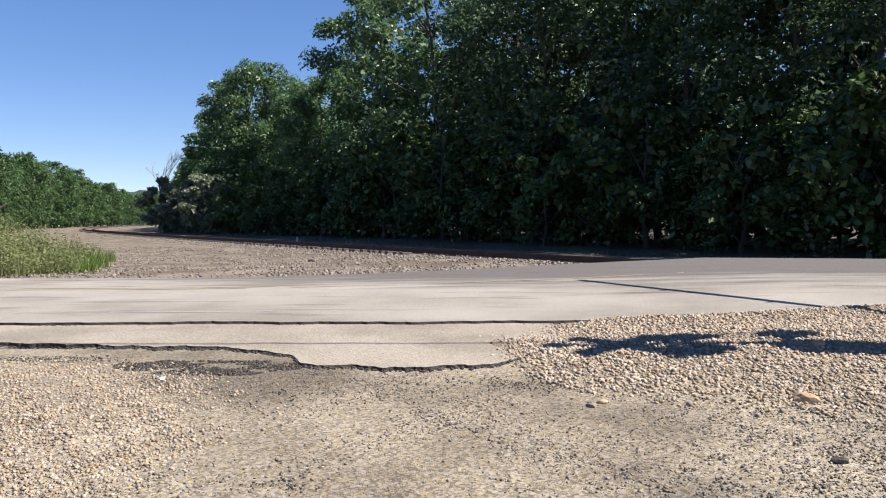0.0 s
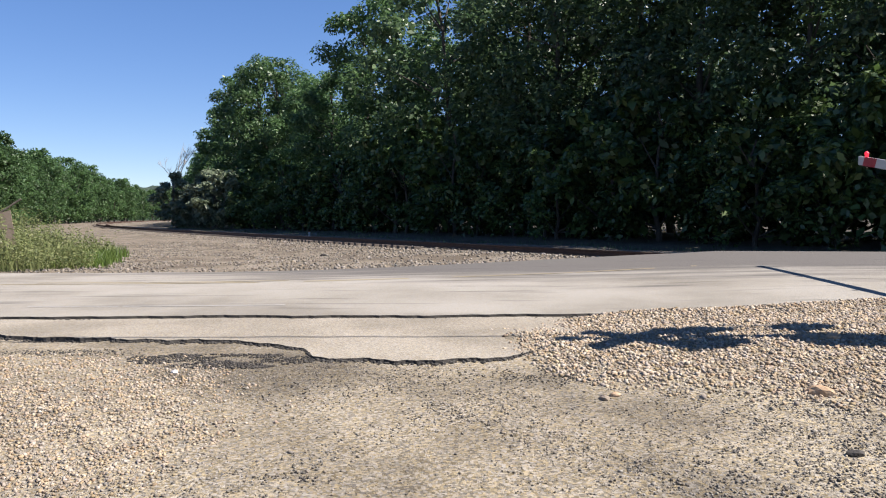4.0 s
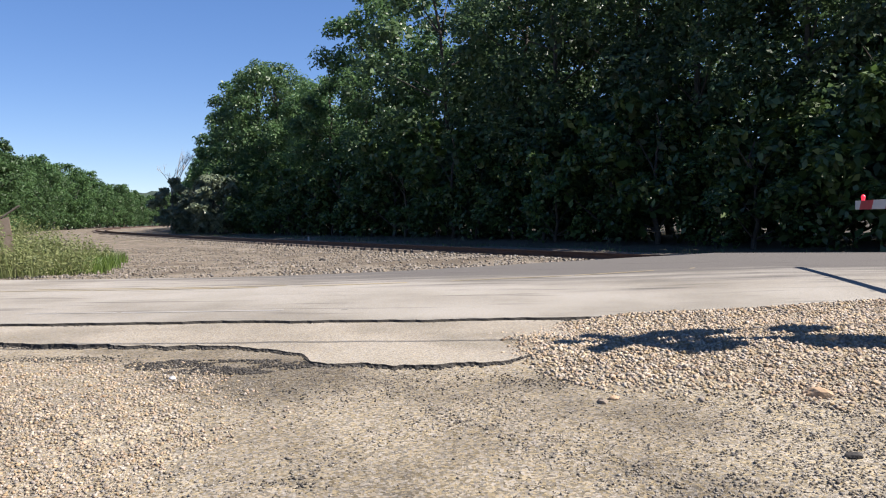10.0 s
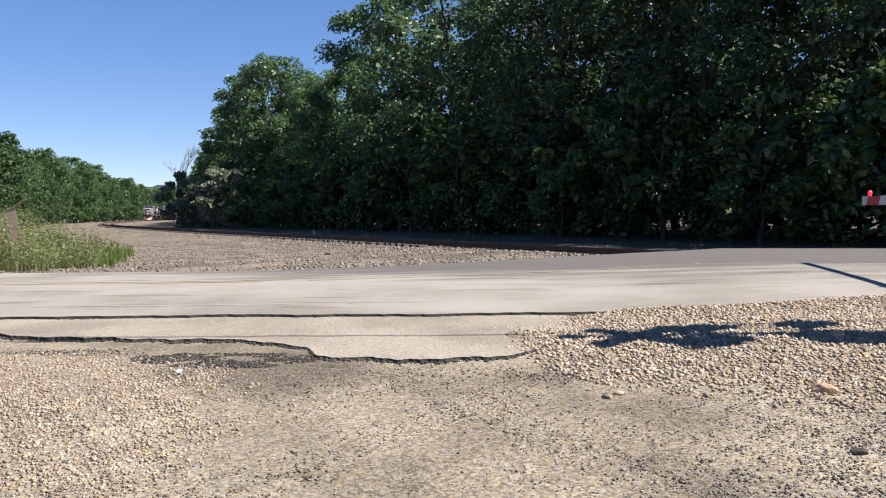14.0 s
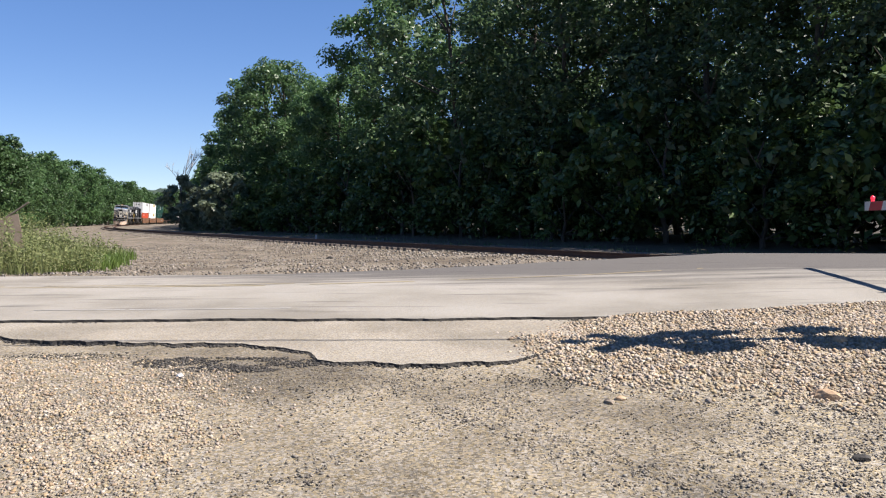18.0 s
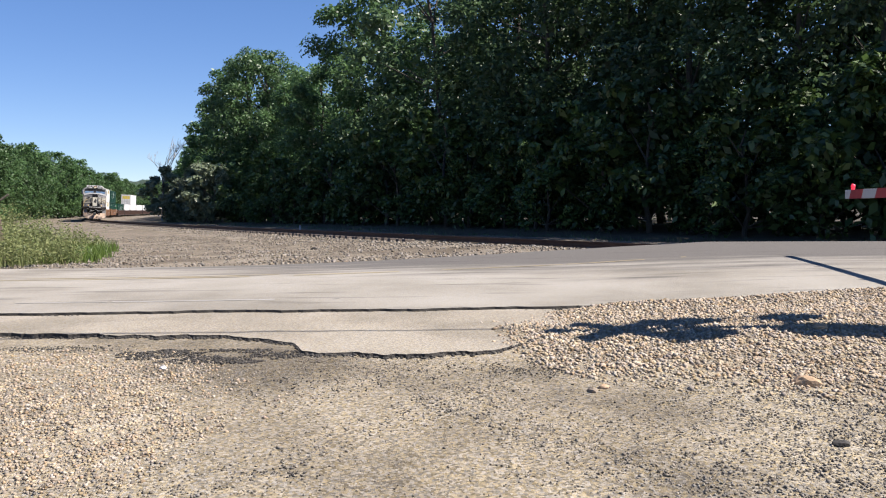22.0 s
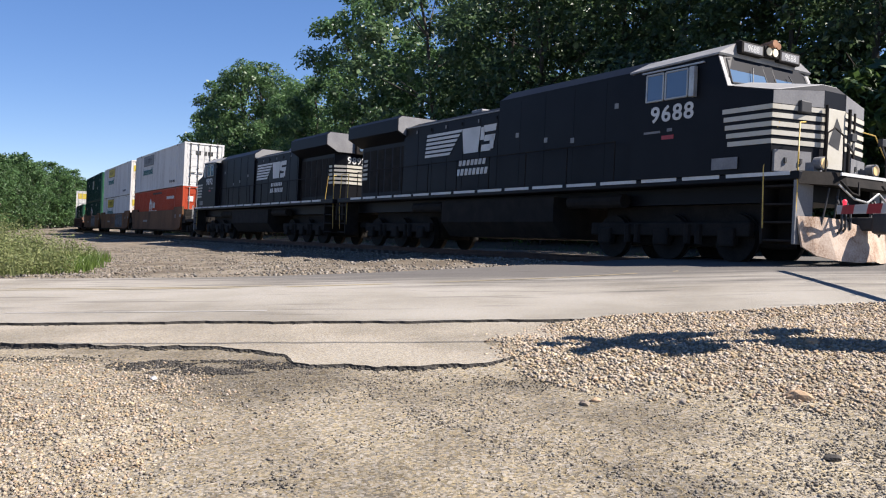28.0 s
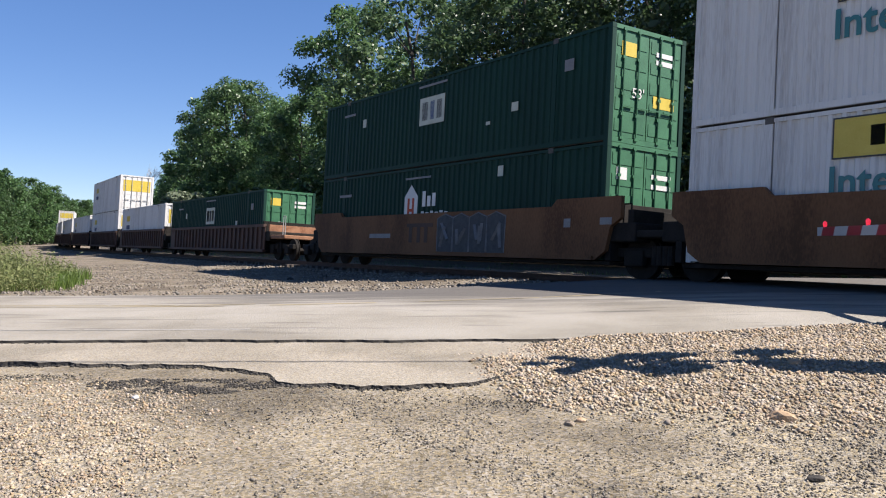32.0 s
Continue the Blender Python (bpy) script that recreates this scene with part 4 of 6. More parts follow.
            part("emblem_stripe", turned(bm, s), M_WHITE, hood, "white emblem stripe")
        for x0, x1, z0, z1, lean in ((-12.75, -12.45, 3.0, 3.78, -0.12), (-12.45, -12.2, 3.0, 3.78, 0.1), (-12.2, -11.95, 3.0, 3.78, 0.1), (-11.8, -11.3, 3.0, 3.2, 0.04), (-11.65, -11.1, 3.3, 3.48, 0.04), (-11.7, -11.05, 3.58, 3.78, 0.04), (-11.35, -11.15, 3.05, 3.45, 0.03), (-11.85, -11.65, 3.35, 3.74, 0.03)):
            x0, x1 = x0 - 0.35, x1 - 0.35
            bm = B()
            hull(bm, [(x0, y + d, z0) for d in (-0.004, 0.004)] + [(x1, y + d, z0) for d in (-0.004, 0.004)] + [(x0 + lean, y + d, z1) for d in (-0.004, 0.004)] + [(x1 + abs(lean), y + d, z1) for d in (-0.004, 0.004)])
            part("emblem_shape", turned(bm, s), M_WHITE, hood, "white emblem shape")
        for row, (z, x) in enumerate(((2.62, -13.35), (2.32, -13.45))):
            for i in range(7 + row):
                if i == 2:
                    x += 0.02
                bm = B()
                hull(bm, [(x + a + (0.04 if b else 0), y + d, z + b) for a in (0, 0.15) for b in (0, 0.2) for d in (-0.004, 0.004)])
                part("lettering_bar", turned(bm, s), M_WHITE, hood)
                x += 0.215
    # radiator end
    bm = B()
    hull(bm, [(x, s * 1.0, z) for x in (-17.0, -20.580) for s in (-1, 1) for z in (1.8, 3.75)] + [(-20.830, s * 0.55, z) for s in (-1, 1) for z in (1.8, 3.75)])
    rad = part("radiator_cab", bm, M_BLACK, loco)
    bm = B()
    hull(bm, [(x, s * 1.0, 3.75) for x in (-16.9, -20.780) for s in (-1, 1)] + [(x, s * 1.52, z) for x in (-16.9, -20.880) for s in (-1, 1) for z in (4.05, 4.48)] + [(x, s * 1.38, 4.6) for x in (-16.9, -20.880) for s in (-1, 1)])
    wing = part("radiator_wing", bm, M_BLACK, rad, "black overhanging radiator wing")
    # End slabs carry the sunlight on the wing's ends as grey.
    for x, d in ((-16.9, 0.012), (-20.880, -0.012)):
        bm = B()
        hull(bm, [(x + k * d, s * y, z) for k in (0.1, 1) for s in (-1, 1) for y, z in ((1.0, 3.8), (1.49, 4.07), (1.49, 4.47), (1.36, 4.58))])
        part("wing_end", bm, M_GREYPAINT, wing, "dusty grey end of the radiator wing, sunlight put into its colour")
    for s in (-1, 1):
        bm = B()
        for i in range(6):
            box(bm, -20.480 + i * 0.6, -19.980 + i * 0.6, s * 1.0 - 0.006, s * 1.0 + 0.012, 2.0, 3.6)
        part("radiator_grille", bm, M_UNDER, rad)
        for i in range(5):
            bm = B()
            z = 2.5 + i * 0.17
            hull(bm, [(-20.530 + 0.03 * i, s * 1.02, z), (-20.530 + 0.03 * i, s * 1.02, z + 0.095), (-20.130, s * 1.02, z), (-20.080, s * 1.02, z + 0.095), (-20.280, s * 0.99, z)])
            hull(bm, [(-20.600, s * 1.01, z), (-20.600, s * 1.01, z + 0.095), (-20.845, s * 0.56, z), (-20.845, s * 0.56, z + 0.095), (-20.580, s * 0.6, z)])
            part("rear_stripe", bm, M_CREAM, rad, "white end stripe, warm sunlight put into its colour")
        bm = B()
        pipe(bm, [(-21.6, s * 1.4, 0.6), (-21.62, s * 1.44, 1.5), (-21.55, s * 1.42, 2.75), (-21.3, s * 1.2, 2.78)], 0.015)
        pipe(bm, [(-20.9, s * 1.46, 0.6), (-20.85, s * 1.46, 1.85), (-20.95, s * 1.4, 2.75)], 0.015)
        part("handrail", bm, M_YELLOW, loco, "yellow bent handrail")
        bm = B()
        box(bm, -20.94, -20.88, s * 0.95, s * 1.5, 0.4, 1.62)
        well = part("step_well", bm, M_UNDER, loco)
        for z in (0.45, 0.8, 1.15, 1.5):
            bm = B()
            box(bm, -21.6, -20.95, s * 1.05, s * 1.48, z, z + 0.04)
            part("step", bm, M_UNDER, well)
        # long side railing
        for i in range(9):
            bm = B()
            x = -6.0 - i * 1.75
            rod(bm, (x, s * 1.47, 1.8), (x, s * 1.47, 2.75), 0.018, 6)
            part("stanchion", bm, M_UNDER, loco)
        bm = B()
        rod(bm, (-6.0, s * 1.47, 2.75), (-20.0, s * 1.47, 2.75), 0.018, 6)
        part("long_handrail", bm, M_UNDER, loco)
    for i in range(5):
        bm = B()
        z = 2.5 + i * 0.17
        box(bm, -20.86, -20.835, -0.54, 0.54, z, z + 0.11)
        part("rear_stripe", bm, M_CREAM, rad, "white end stripe, warm sunlight put into its colour")
    letters(number, 0.4, M_WHITE, rad, pose(-20.842, 0.1, 3.36, 90, 0, -90), "road_number", 0.0, 1.1, 0.018)
    bm = B()
    box(bm, -21.030, -20.850, -0.22, 0.22, 3.75, 4.5, 0.03)
    rear = part("rear_lamp_case", bm, M_UNDER, rad)
    for z in (3.98, 4.24):
        bm = B()
        rod(bm, (-21.030, 0, z), (-21.050, 0, z), 0.085, 16)
        part("rear_lamp", bm, M_GLASS, rear)
    bm = B()
    box(bm, -21.75, -21.55, -1.3, 1.3, 0.95, 1.7, 0.03)
    box(bm, -22.0, -21.5, -0.14, 0.14, 0.7, 1.0, 0.05)
    part("rear_coupler", bm, M_UNDER, loco)
    # fuel tank and bogies
    bm = B()
    hull(bm, [(x, s * yy, z) for x in (-8.3, -13.9) for s in (-1, 1) for yy, z in ((1.4, 1.5), (1.4, 0.85), (1.05, 0.42))])
    part("fuel_tank", bm, M_UNDER, loco, "long grimy fuel tank")
    for s in (-1, 1):
        for x0, x1 in ((-7.9, -5.9), (-14.1, -16.0)):
            bm = B()
            rod(bm, (x0, s * 1.15, 1.35), (x1, s * 1.15, 1.35), 0.17, 12)
            part("air_reservoir", bm, M_UNDER, loco)
    bogie(loco, -4.75, 1.85, 3, 0.52, 0.3)
    bogie(loco, -17.55, 1.85, 3, 0.52, 0.3)
    return loco


lead = locomotive("9688", "black diesel locomotive with white nose stripes, number 9688")
second = locomotive("9892", "black diesel locomotive running cab-last, number 9892")


def wall_wave(bm, x0, x1, y, z0, z1, pitch, depth, out):
    """A corrugated side wall in trapezoid waves."""
    xs, ds = [], []
    x = x0
    while x < x1 - 1e-6:
        for a, d in ((0, 0), (0.3, 0), (0.45, 1), (0.85, 1)):
            if x + a * pitch <= x1:
                xs.append(x + a * pitch)
                ds.append(d * depth)
        x += pitch
    xs.append(x1)
    ds.append(0)
    low = [bm.verts.new((a, y - out * d, z0)) for a, d in zip(xs, ds)]
    top = [bm.verts.new((a, y - out * d, z1)) for a, d in zip(xs, ds)]
    for i in range(len(xs) - 1):
        bm.faces.new((low[i], low[i + 1], top[i + 1], top[i]) if out < 0 else (low[i + 1], low[i], top[i], top[i + 1]))


def container(label, long, paint, door_paint, decor=(), front=(), words=(), bars=M_STEEL, high=2.89):
    """A corrugated steel container, doors towards +x, origin at the bottom of the door end."""
    c = thing("shipping_container", label, "container", "containers on the train")
    for s in (-1, 1):
        bm = B()
        wall_wave(bm, -long + 0.1, -0.1, s * 1.285, 0.16, high - 0.1, 0.28, 0.045, s)
        part("side_wall", bm, paint, c)
        for z0, z1 in ((0.03, 0.16), (high - 0.1, high - 0.02)):
            bm = B()
            box(bm, -long + 0.12, -0.12, s * 1.3 - 0.05 * s, s * 1.3, z0, z1)
            part("side_rail", bm, paint, c)
        for x in (-long, -0.14):
            bm = B()
            box(bm, x, x + 0.14, s * 1.3 - 0.14 * s, s * 1.3, 0.0, high, 0.008)
            part("corner_post", bm, paint, c)
        for x in (-long + 1.95, -2.1):
            bm = B()
            box(bm, x - 0.08, x + 0.08, s * 1.3 - 0.02 * s, s * 1.302, 0.12, high)
            part("lifting_post", bm, paint, c)
            bm = B()
            box(bm, x - 0.1, x + 0.1, s * 1.3 - 0.1 * s, s * 1.306, high - 0.13, high + 0.004)
            part("corner_casting", bm, M_DARKBAR, c)
        for z0, z1 in ((high - 0.12, high + 0.003), (-0.003, 0.12)):
            bm = B()
            box(bm, -0.15, 0.004, s * 1.17, s * 1.304, z0, z1)
            part("corner_casting", bm, paint, c)
    bm = B()
    box(bm, -long + 0.02, -0.06, -1.27, 1.27, high - 0.06, high - 0.02)
    part("roof", bm, paint, c)
    bm = B()
    box(bm, -long + 0.02, -0.06, -1.25, 1.25, 0.02, 0.14)
    part("floor_frame", bm, M_DARKBAR, c)
    bm = B()
    box(bm, -long + 0.03, -long + 0.07, -1.2, 1.2, 0.1, high - 0.05)
    part("end_wall", bm, paint, c)
    for name, z0, z1 in (("door_header", high - 0.11, high - 0.004), ("door_sill", 0.0, 0.13)):
        bm = B()
        box(bm, -0.1, -0.0, -1.16, 1.16, z0, z1)
        part(name, bm, door_paint, c)
    for s in (-1, 1):
        bm = B()
        y0, y1 = (s * 0.015, s * 1.15)
        box(bm, -0.07, -0.03, min(y0, y1), max(y0, y1), 0.14, high - 0.12)
        for i in range(5):
            z = 0.28 + i * 0.52
            box(bm, -0.035, -0.018, min(y0, y1) + 0.06, max(y0, y1) - 0.06, z, z + 0.3)
        leaf = part("door_leaf", bm, door_paint, c)
        for f in (0.32, 0.76):
            y = s * (0.02 + f * 1.13)
            bm = B()
            rod(bm, (0.012, y, 0.08), (0.012, y, high - 0.06), 0.022, 8)
            for z in (0.12, 0.7, 1.2, 2.1, high - 0.1):
                box(bm, -0.02, 0.03, y - 0.05, y + 0.05, z - 0.035, z + 0.035)
            rodp = part("locking_bar", bm, bars, leaf)
            bm = B()
            box(bm, 0.012, 0.035, y - 0.02, y + s * -0.34, 0.9, 0.94)
            part("bar_handle", bm, bars, leaf)
    for x0, x1, z0, z1, mat, name in decor:
        for s in (-1, 1):
            bm = B()
            proud = 0.008 if name in ("lettering_bar", "emblem_bar") else 0.004
            box(bm, x0, x1, s * 1.3 - 0.004, s * 1.3 + proud, z0, z1)
            part(name, bm, mat, c)
    for y0, y1, z0, z1, mat, name in front:
        bm = B()
        box(bm, -0.016, -0.01, y0, y1, z0, z1)
        part(name, bm, mat, c)
    for text, size, mat, where, x, z in words:
        m = pose(x, -1.306, z, 90, 0, 0) if where == "side" else pose(0.0, x, z, 90, 0, 90)
        letters(text, size, mat, c, m, bold=0.016 if size > 0.5 else 0.0)
    return c


def yellow_sign(x, z, text_z=None):
    """A yellow panel with dark bars, as printed on the white boxes."""
    bars = [(x + 0.72 + i * 0.37, x + 0.98 + i * 0.37, z + 0.2, z + 0.56, M_INK, "lettering_bar") for i in range(6) if i != 1]
    rim = [(x, x + 3.7, q, q + 0.03, M_INK, "panel_rim") for q in (z, z + 0.73)] + [(q, q + 0.03, z + 0.03, z + 0.73, M_INK, "panel_rim") for q in (x, x + 3.67)]
    return [(x + 0.03, x + 3.67, z + 0.03, z + 0.73, M_SIGNYELLOW, "yellow_panel")] + bars + rim


def door_sign(z):
    return [(-1.1, 1.1, z, z + 0.52, M_SIGNYELLOW, "yellow_door_panel")] + [(-0.56 + i * 0.2, -0.43 + i * 0.2, z + 0.13, z + 0.39, M_INK, "lettering_bar") for i in range(6) if i != 2]


proto_a = container("white corrugated container with faded lettering, stacked on another", 16.15, M_BOXWHITE, M_BOXWHITE, [(x0, x1, z0, z1, M_GREYPAINT if m == M_SIGNYELLOW else m, n) for x0, x1, z0, z1, m, n in yellow_sign(-13.05, 1.95)],
                    door_sign(1.95)[1:] + [(0.55, 0.85, 0.75, 1.15, M_SIGNYELLOW, "yellow_sticker")], [("Intermodal", 0.78, M_TEAL, "side", -11.35, 1.28), ("TOP LIFT ONLY", 0.24, M_INK, "side", -3.2, 0.35)], M_DARKBAR)
proto_red = container("orange-red corrugated container with a white house emblem", 16.15, M_BOXRED, M_BOXRED, [(-4.6 + i * 0.25, -4.42 + i * 0.25, 2.12, 2.32, M_WHITE, "lettering_bar") for i in range(9)] + [(-9.2, -6.2, 2.55, 2.68, M_CAR2, "scrape")], [(-0.95, -0.6, 1.9, 2.25, M_WHITE, "round_mark"), (0.35, 0.95, 1.85, 2.25, M_WHITE, "lettering_bar"), (-0.42, -0.05, 2.0, 2.12, M_WHITE, "lettering_bar")], [("53'", 0.36, M_WHITE, "door", -0.75, 1.15)])
proto_b = container("white corrugated container with a yellow sign panel", 16.15, M_BOXWHITE, M_RUSTWHITE, yellow_sign(-12.85, 1.95), door_sign(1.95), [("Intermodal", 0.78, M_TEAL, "side", -11.2, 1.28), ("TOP LIFT ONLY", 0.24, M_INK, "side", -3.2, 0.35)], M_DARKBAR)
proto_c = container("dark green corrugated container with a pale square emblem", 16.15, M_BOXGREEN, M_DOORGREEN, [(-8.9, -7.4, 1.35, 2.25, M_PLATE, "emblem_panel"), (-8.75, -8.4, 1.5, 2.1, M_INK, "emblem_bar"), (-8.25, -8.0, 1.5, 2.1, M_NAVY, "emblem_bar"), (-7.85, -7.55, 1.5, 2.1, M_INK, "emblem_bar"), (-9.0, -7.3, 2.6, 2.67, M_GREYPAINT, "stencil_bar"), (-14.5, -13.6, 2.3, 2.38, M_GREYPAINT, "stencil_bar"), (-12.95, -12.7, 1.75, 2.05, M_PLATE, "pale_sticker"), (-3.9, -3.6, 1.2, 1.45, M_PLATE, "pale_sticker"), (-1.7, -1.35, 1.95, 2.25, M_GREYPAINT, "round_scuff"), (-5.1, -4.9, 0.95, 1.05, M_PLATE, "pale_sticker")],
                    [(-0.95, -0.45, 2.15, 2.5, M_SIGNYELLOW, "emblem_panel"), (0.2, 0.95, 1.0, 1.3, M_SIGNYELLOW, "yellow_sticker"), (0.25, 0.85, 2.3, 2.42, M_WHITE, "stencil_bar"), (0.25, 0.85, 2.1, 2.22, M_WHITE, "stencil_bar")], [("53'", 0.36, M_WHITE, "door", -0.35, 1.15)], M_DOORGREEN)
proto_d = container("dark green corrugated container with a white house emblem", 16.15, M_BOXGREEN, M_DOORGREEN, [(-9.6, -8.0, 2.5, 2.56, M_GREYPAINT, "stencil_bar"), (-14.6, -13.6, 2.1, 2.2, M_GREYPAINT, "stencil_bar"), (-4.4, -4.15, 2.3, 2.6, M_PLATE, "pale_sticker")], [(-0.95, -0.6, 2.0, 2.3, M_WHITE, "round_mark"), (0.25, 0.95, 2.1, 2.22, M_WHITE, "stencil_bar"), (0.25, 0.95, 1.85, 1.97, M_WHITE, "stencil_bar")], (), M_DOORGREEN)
proto_e = container("white corrugated container with a yellow door panel", 13.7, M_BOXWHITE, M_BOXWHITE, [(-12.0, -10.9, 1.9, 2.3, M_SIGNYELLOW, "yellow_panel"), (-12.0, -10.9, 1.3, 1.6, M_NAVY, "lettering_bar")], [(-1.05, 1.05, 1.6, 2.5, M_SIGNYELLOW, "yellow_door_panel")])


def house_emblem(c, x, z):
    """A white house outline with dark uprights, and pale bars beside it."""
    bm = B()
    y = -1.304
    hull(bm, [(x, y, z), (x + 0.85, y, z), (x + 0.85, y, z + 0.9), (x, y, z + 0.9), (x + 0.42, y, z + 1.3), (x + 0.42, y - 0.006, z + 0.5)])
    em = part("house_emblem", bm, M_WHITE, c, "white house-shaped emblem")
    for x0, x1, z0, z1 in ((0.22, 0.34, 0.05, 0.85), (0.52, 0.64, 0.05, 0.85), (0.34, 0.52, 0.4, 0.5)):
        bm = B()
        box(bm, x + x0, x + x1, y - 0.012, y - 0.003, z + z0, z + z1)
        part("emblem_bar", bm, M_BOXRED, em)
    bars = [(1.15 + i * 0.3, 0.2, 0.55, 0.55 + hgt) for i, hgt in enumerate((0.5, 0.34, 0.42))] + [(1.1 + i * 0.28, 0.18, 0.12, (0.4, 0.36)[i % 2]) for i in range(6)]
    for x0, wide, z0, z1 in bars:
        bm = B()
        box(bm, x + x0, x + x0 + wide, y - 0.006, y, z + z0, z + z1)
        part("lettering_bar", bm, M_WHITE, c)


house_emblem(proto_red, -10.3, 1.02)
house_emblem(proto_d, -9.6, 1.02)


def well_car(label, long, paint, ribbed=False):
    """One well of an articulated container car: deep side sills, end platforms, a bogie at its rear."""
    w = thing("well_car", label, "railway car", "well cars of the train")
    for s in (-1, 1):
        bm = B()
        if ribbed:
            box(bm, -long + 0.8, -0.8, s * 1.36, s * 1.42, 0.4, 1.53, 0.01)
        else:
            prof = [(-long + 1.55, 0.4), (-1.55, 0.4), (-1.2, 0.62), (-1.05, 1.2), (-0.72, 1.4), (-0.72, 1.92), (-3.0, 1.92), (-3.2, 1.74), (-long + 3.2, 1.74), (-long + 3.0, 1.92), (-long + 0.72, 1.92), (-long + 0.72, 1.4), (-long + 1.05, 1.2), (-long + 1.2, 0.62)]
            ring = [[bm.verts.new((x, s * yy, z)) for x, z in prof] for yy in (1.37, 1.48)]
            for a in ring:
                bm.faces.new(a)
            k = len(prof)
            for i in range(k):
                bm.faces.new((ring[0][i], ring[0][(i + 1) % k], ring[1][(i + 1) % k], ring[1][i]))
            bmesh.ops.recalc_face_normals(bm, faces=bm.faces)
        sill = part("side_sill", bm, paint, w)
        if ribbed:
            for z0, z1 in ((1.48, 1.62), (0.33, 0.45)):
                bm = B()
                box(bm, -long + 0.8, -0.8, s * 1.34, s * 1.5, z0, z1, 0.01)
                part("chord", bm, paint, sill)
            n = int((long - 2) / 0.62)
            for i in range(n):
                bm = B()
                x = -1.1 - i * 0.62
                box(bm, x - 0.05, x + 0.05, s * 1.42, s * 1.5, 0.45, 1.48)
                part("rib", bm, paint, sill)
        else:
            bm = B()
            box(bm, -long + 1.6, -1.6, s * 1.48, s * 1.53, 0.4, 0.5)
            part("bottom_flange", bm, paint, sill)
            for x0, x1, z0, z1 in ((-2.7, -2.45, 1.2, 1.42), (-1.4, -1.0, 1.25, 1.42), (-long + 5.5, -long + 7.0, 0.95, 1.1)):
                bm = B()
                box(bm, x0, x1, s * 1.48 - 0.004, s * 1.486, z0, z1)
                part("stencil_bar", bm, M_GREYPAINT, sill)
    bm = B()
    box(bm, -long + 1.2, -1.2, -1.3, 1.3, 0.3, 0.38)
    part("well_floor", bm, M_UNDER, w)
    for x in (-0.9, -long + 0.9):
        bm = B()
        box(bm, x - 0.55, x + 0.55, -1.36, 1.36, 0.85, 1.3, 0.04)
        part("end_platform", bm, M_UNDER, w)
        bm = B()
        for y in (-1.2, 1.2):
            pipe(bm, [(x, y, 1.3), (x, y, 1.75), (x + 0.25, y, 1.75), (x + 0.25, y, 1.3)], 0.02)
        part("grab_rail", bm, M_UNDER, w)
    for x0 in ((-1.32, -long + 0.75) if long > 16 else (-0.96, -long + 0.5)):
        bm = B()
        box(bm, x0, x0 + 0.17, -1.345, 1.345, 0.4, 1.78, 0.01)
        part("end_bulkhead", bm, M_UNDER, w, "dark end bulkhead of the well")
    bm = B()
    box(bm, -0.7, 0.3, -0.2, 0.2, 0.75, 1.05, 0.05)
    part("coupling", bm, M_UNDER, w)
    bogie(w, -long + 0.1, 1.75, 2, 0.48, 0.22)
    return w


proto_well = well_car("brown-yellow articulated well car with deep plain sides", 18.6, M_CAR)
proto_dark = well_car("dark brown well car with ribbed sides", 17.9, M_CAR2, True)
proto_short = well_car("short dark brown well car with ribbed sides", 15.4, M_CAR2, True)


def graffiti(w, x, words_wide):
    """Four sprayed blocks with pale strokes inside, no letters."""
    rng = random.Random(int(x * -10))
    for i in range(4):
        bm = B()
        x0, x1 = x + i * words_wide / 4, x + (i + 0.94) * words_wide / 4
        zs = [rng.uniform(-0.06, 0.06) for _ in range(4)]
        hull(bm, [(px, y, pz) for y in (-1.489, -1.482) for px, pz in ((x0, 0.52), (x1, 0.52), (x1 + 0.03, 1.56 + zs[2]), (x0 - 0.03, 1.56 + zs[3]), ((x0 + x1) / 2, 1.68))])
        g = part("graffiti_block", bm, M_GRAFFITI, w, "blue-grey sprayed block")
        bm = B()
        pipe(bm, [(x0, -1.49, 0.53), (x0 - 0.03, -1.49, 1.55), ((x0 + x1) / 2, -1.49, 1.68), (x1 + 0.03, -1.49, 1.55), (x1, -1.49, 0.53)], 0.018, 4)
        part("graffiti_outline", bm, M_PALESPRAY, g, "pale sprayed outline")
        bm = B()
        cx = (x0 + x1) / 2
        for k in range(3):
            a, b = (cx + rng.uniform(-0.25, 0.25), rng.uniform(0.65, 0.95)), (cx + rng.uniform(-0.25, 0.25), rng.uniform(1.05, 1.45))
            rod(bm, (a[0], -1.49, a[1]), (b[0], -1.49, b[1]), 0.06, 4)
        part("graffiti_stroke", bm, M_PALESPRAY, g)


def place(ob, behind, half, lift=0.0):
    """Put a thing on the train: metres from the leading coupler to its origin, half its bogie spacing."""
    MOVING.append((ob, behind, half, lift))
    return ob


place(lead, -0.3, (4.75, 17.55))
place(second, 43.52, (-4.75, -17.55))     # runs backwards
# wells: distance of the box's door end behind the leading coupler, what lies in the well and on top of it
BOXES = [(46.35, proto_well, proto_red, proto_a), (64.9, proto_well, proto_b, proto_b), (83.6, proto_well, proto_d, proto_c),
         (106.35, proto_dark, proto_c, None), (124.3, proto_short, proto_e, None), (139.8, proto_short, proto_e, proto_e), (155.2, proto_short, proto_e, None)]
for i in range(10):
    BOXES.append((171.0 + i * 15.7, proto_short, proto_e, proto_e if i in (4, 8) else None))
used = set()


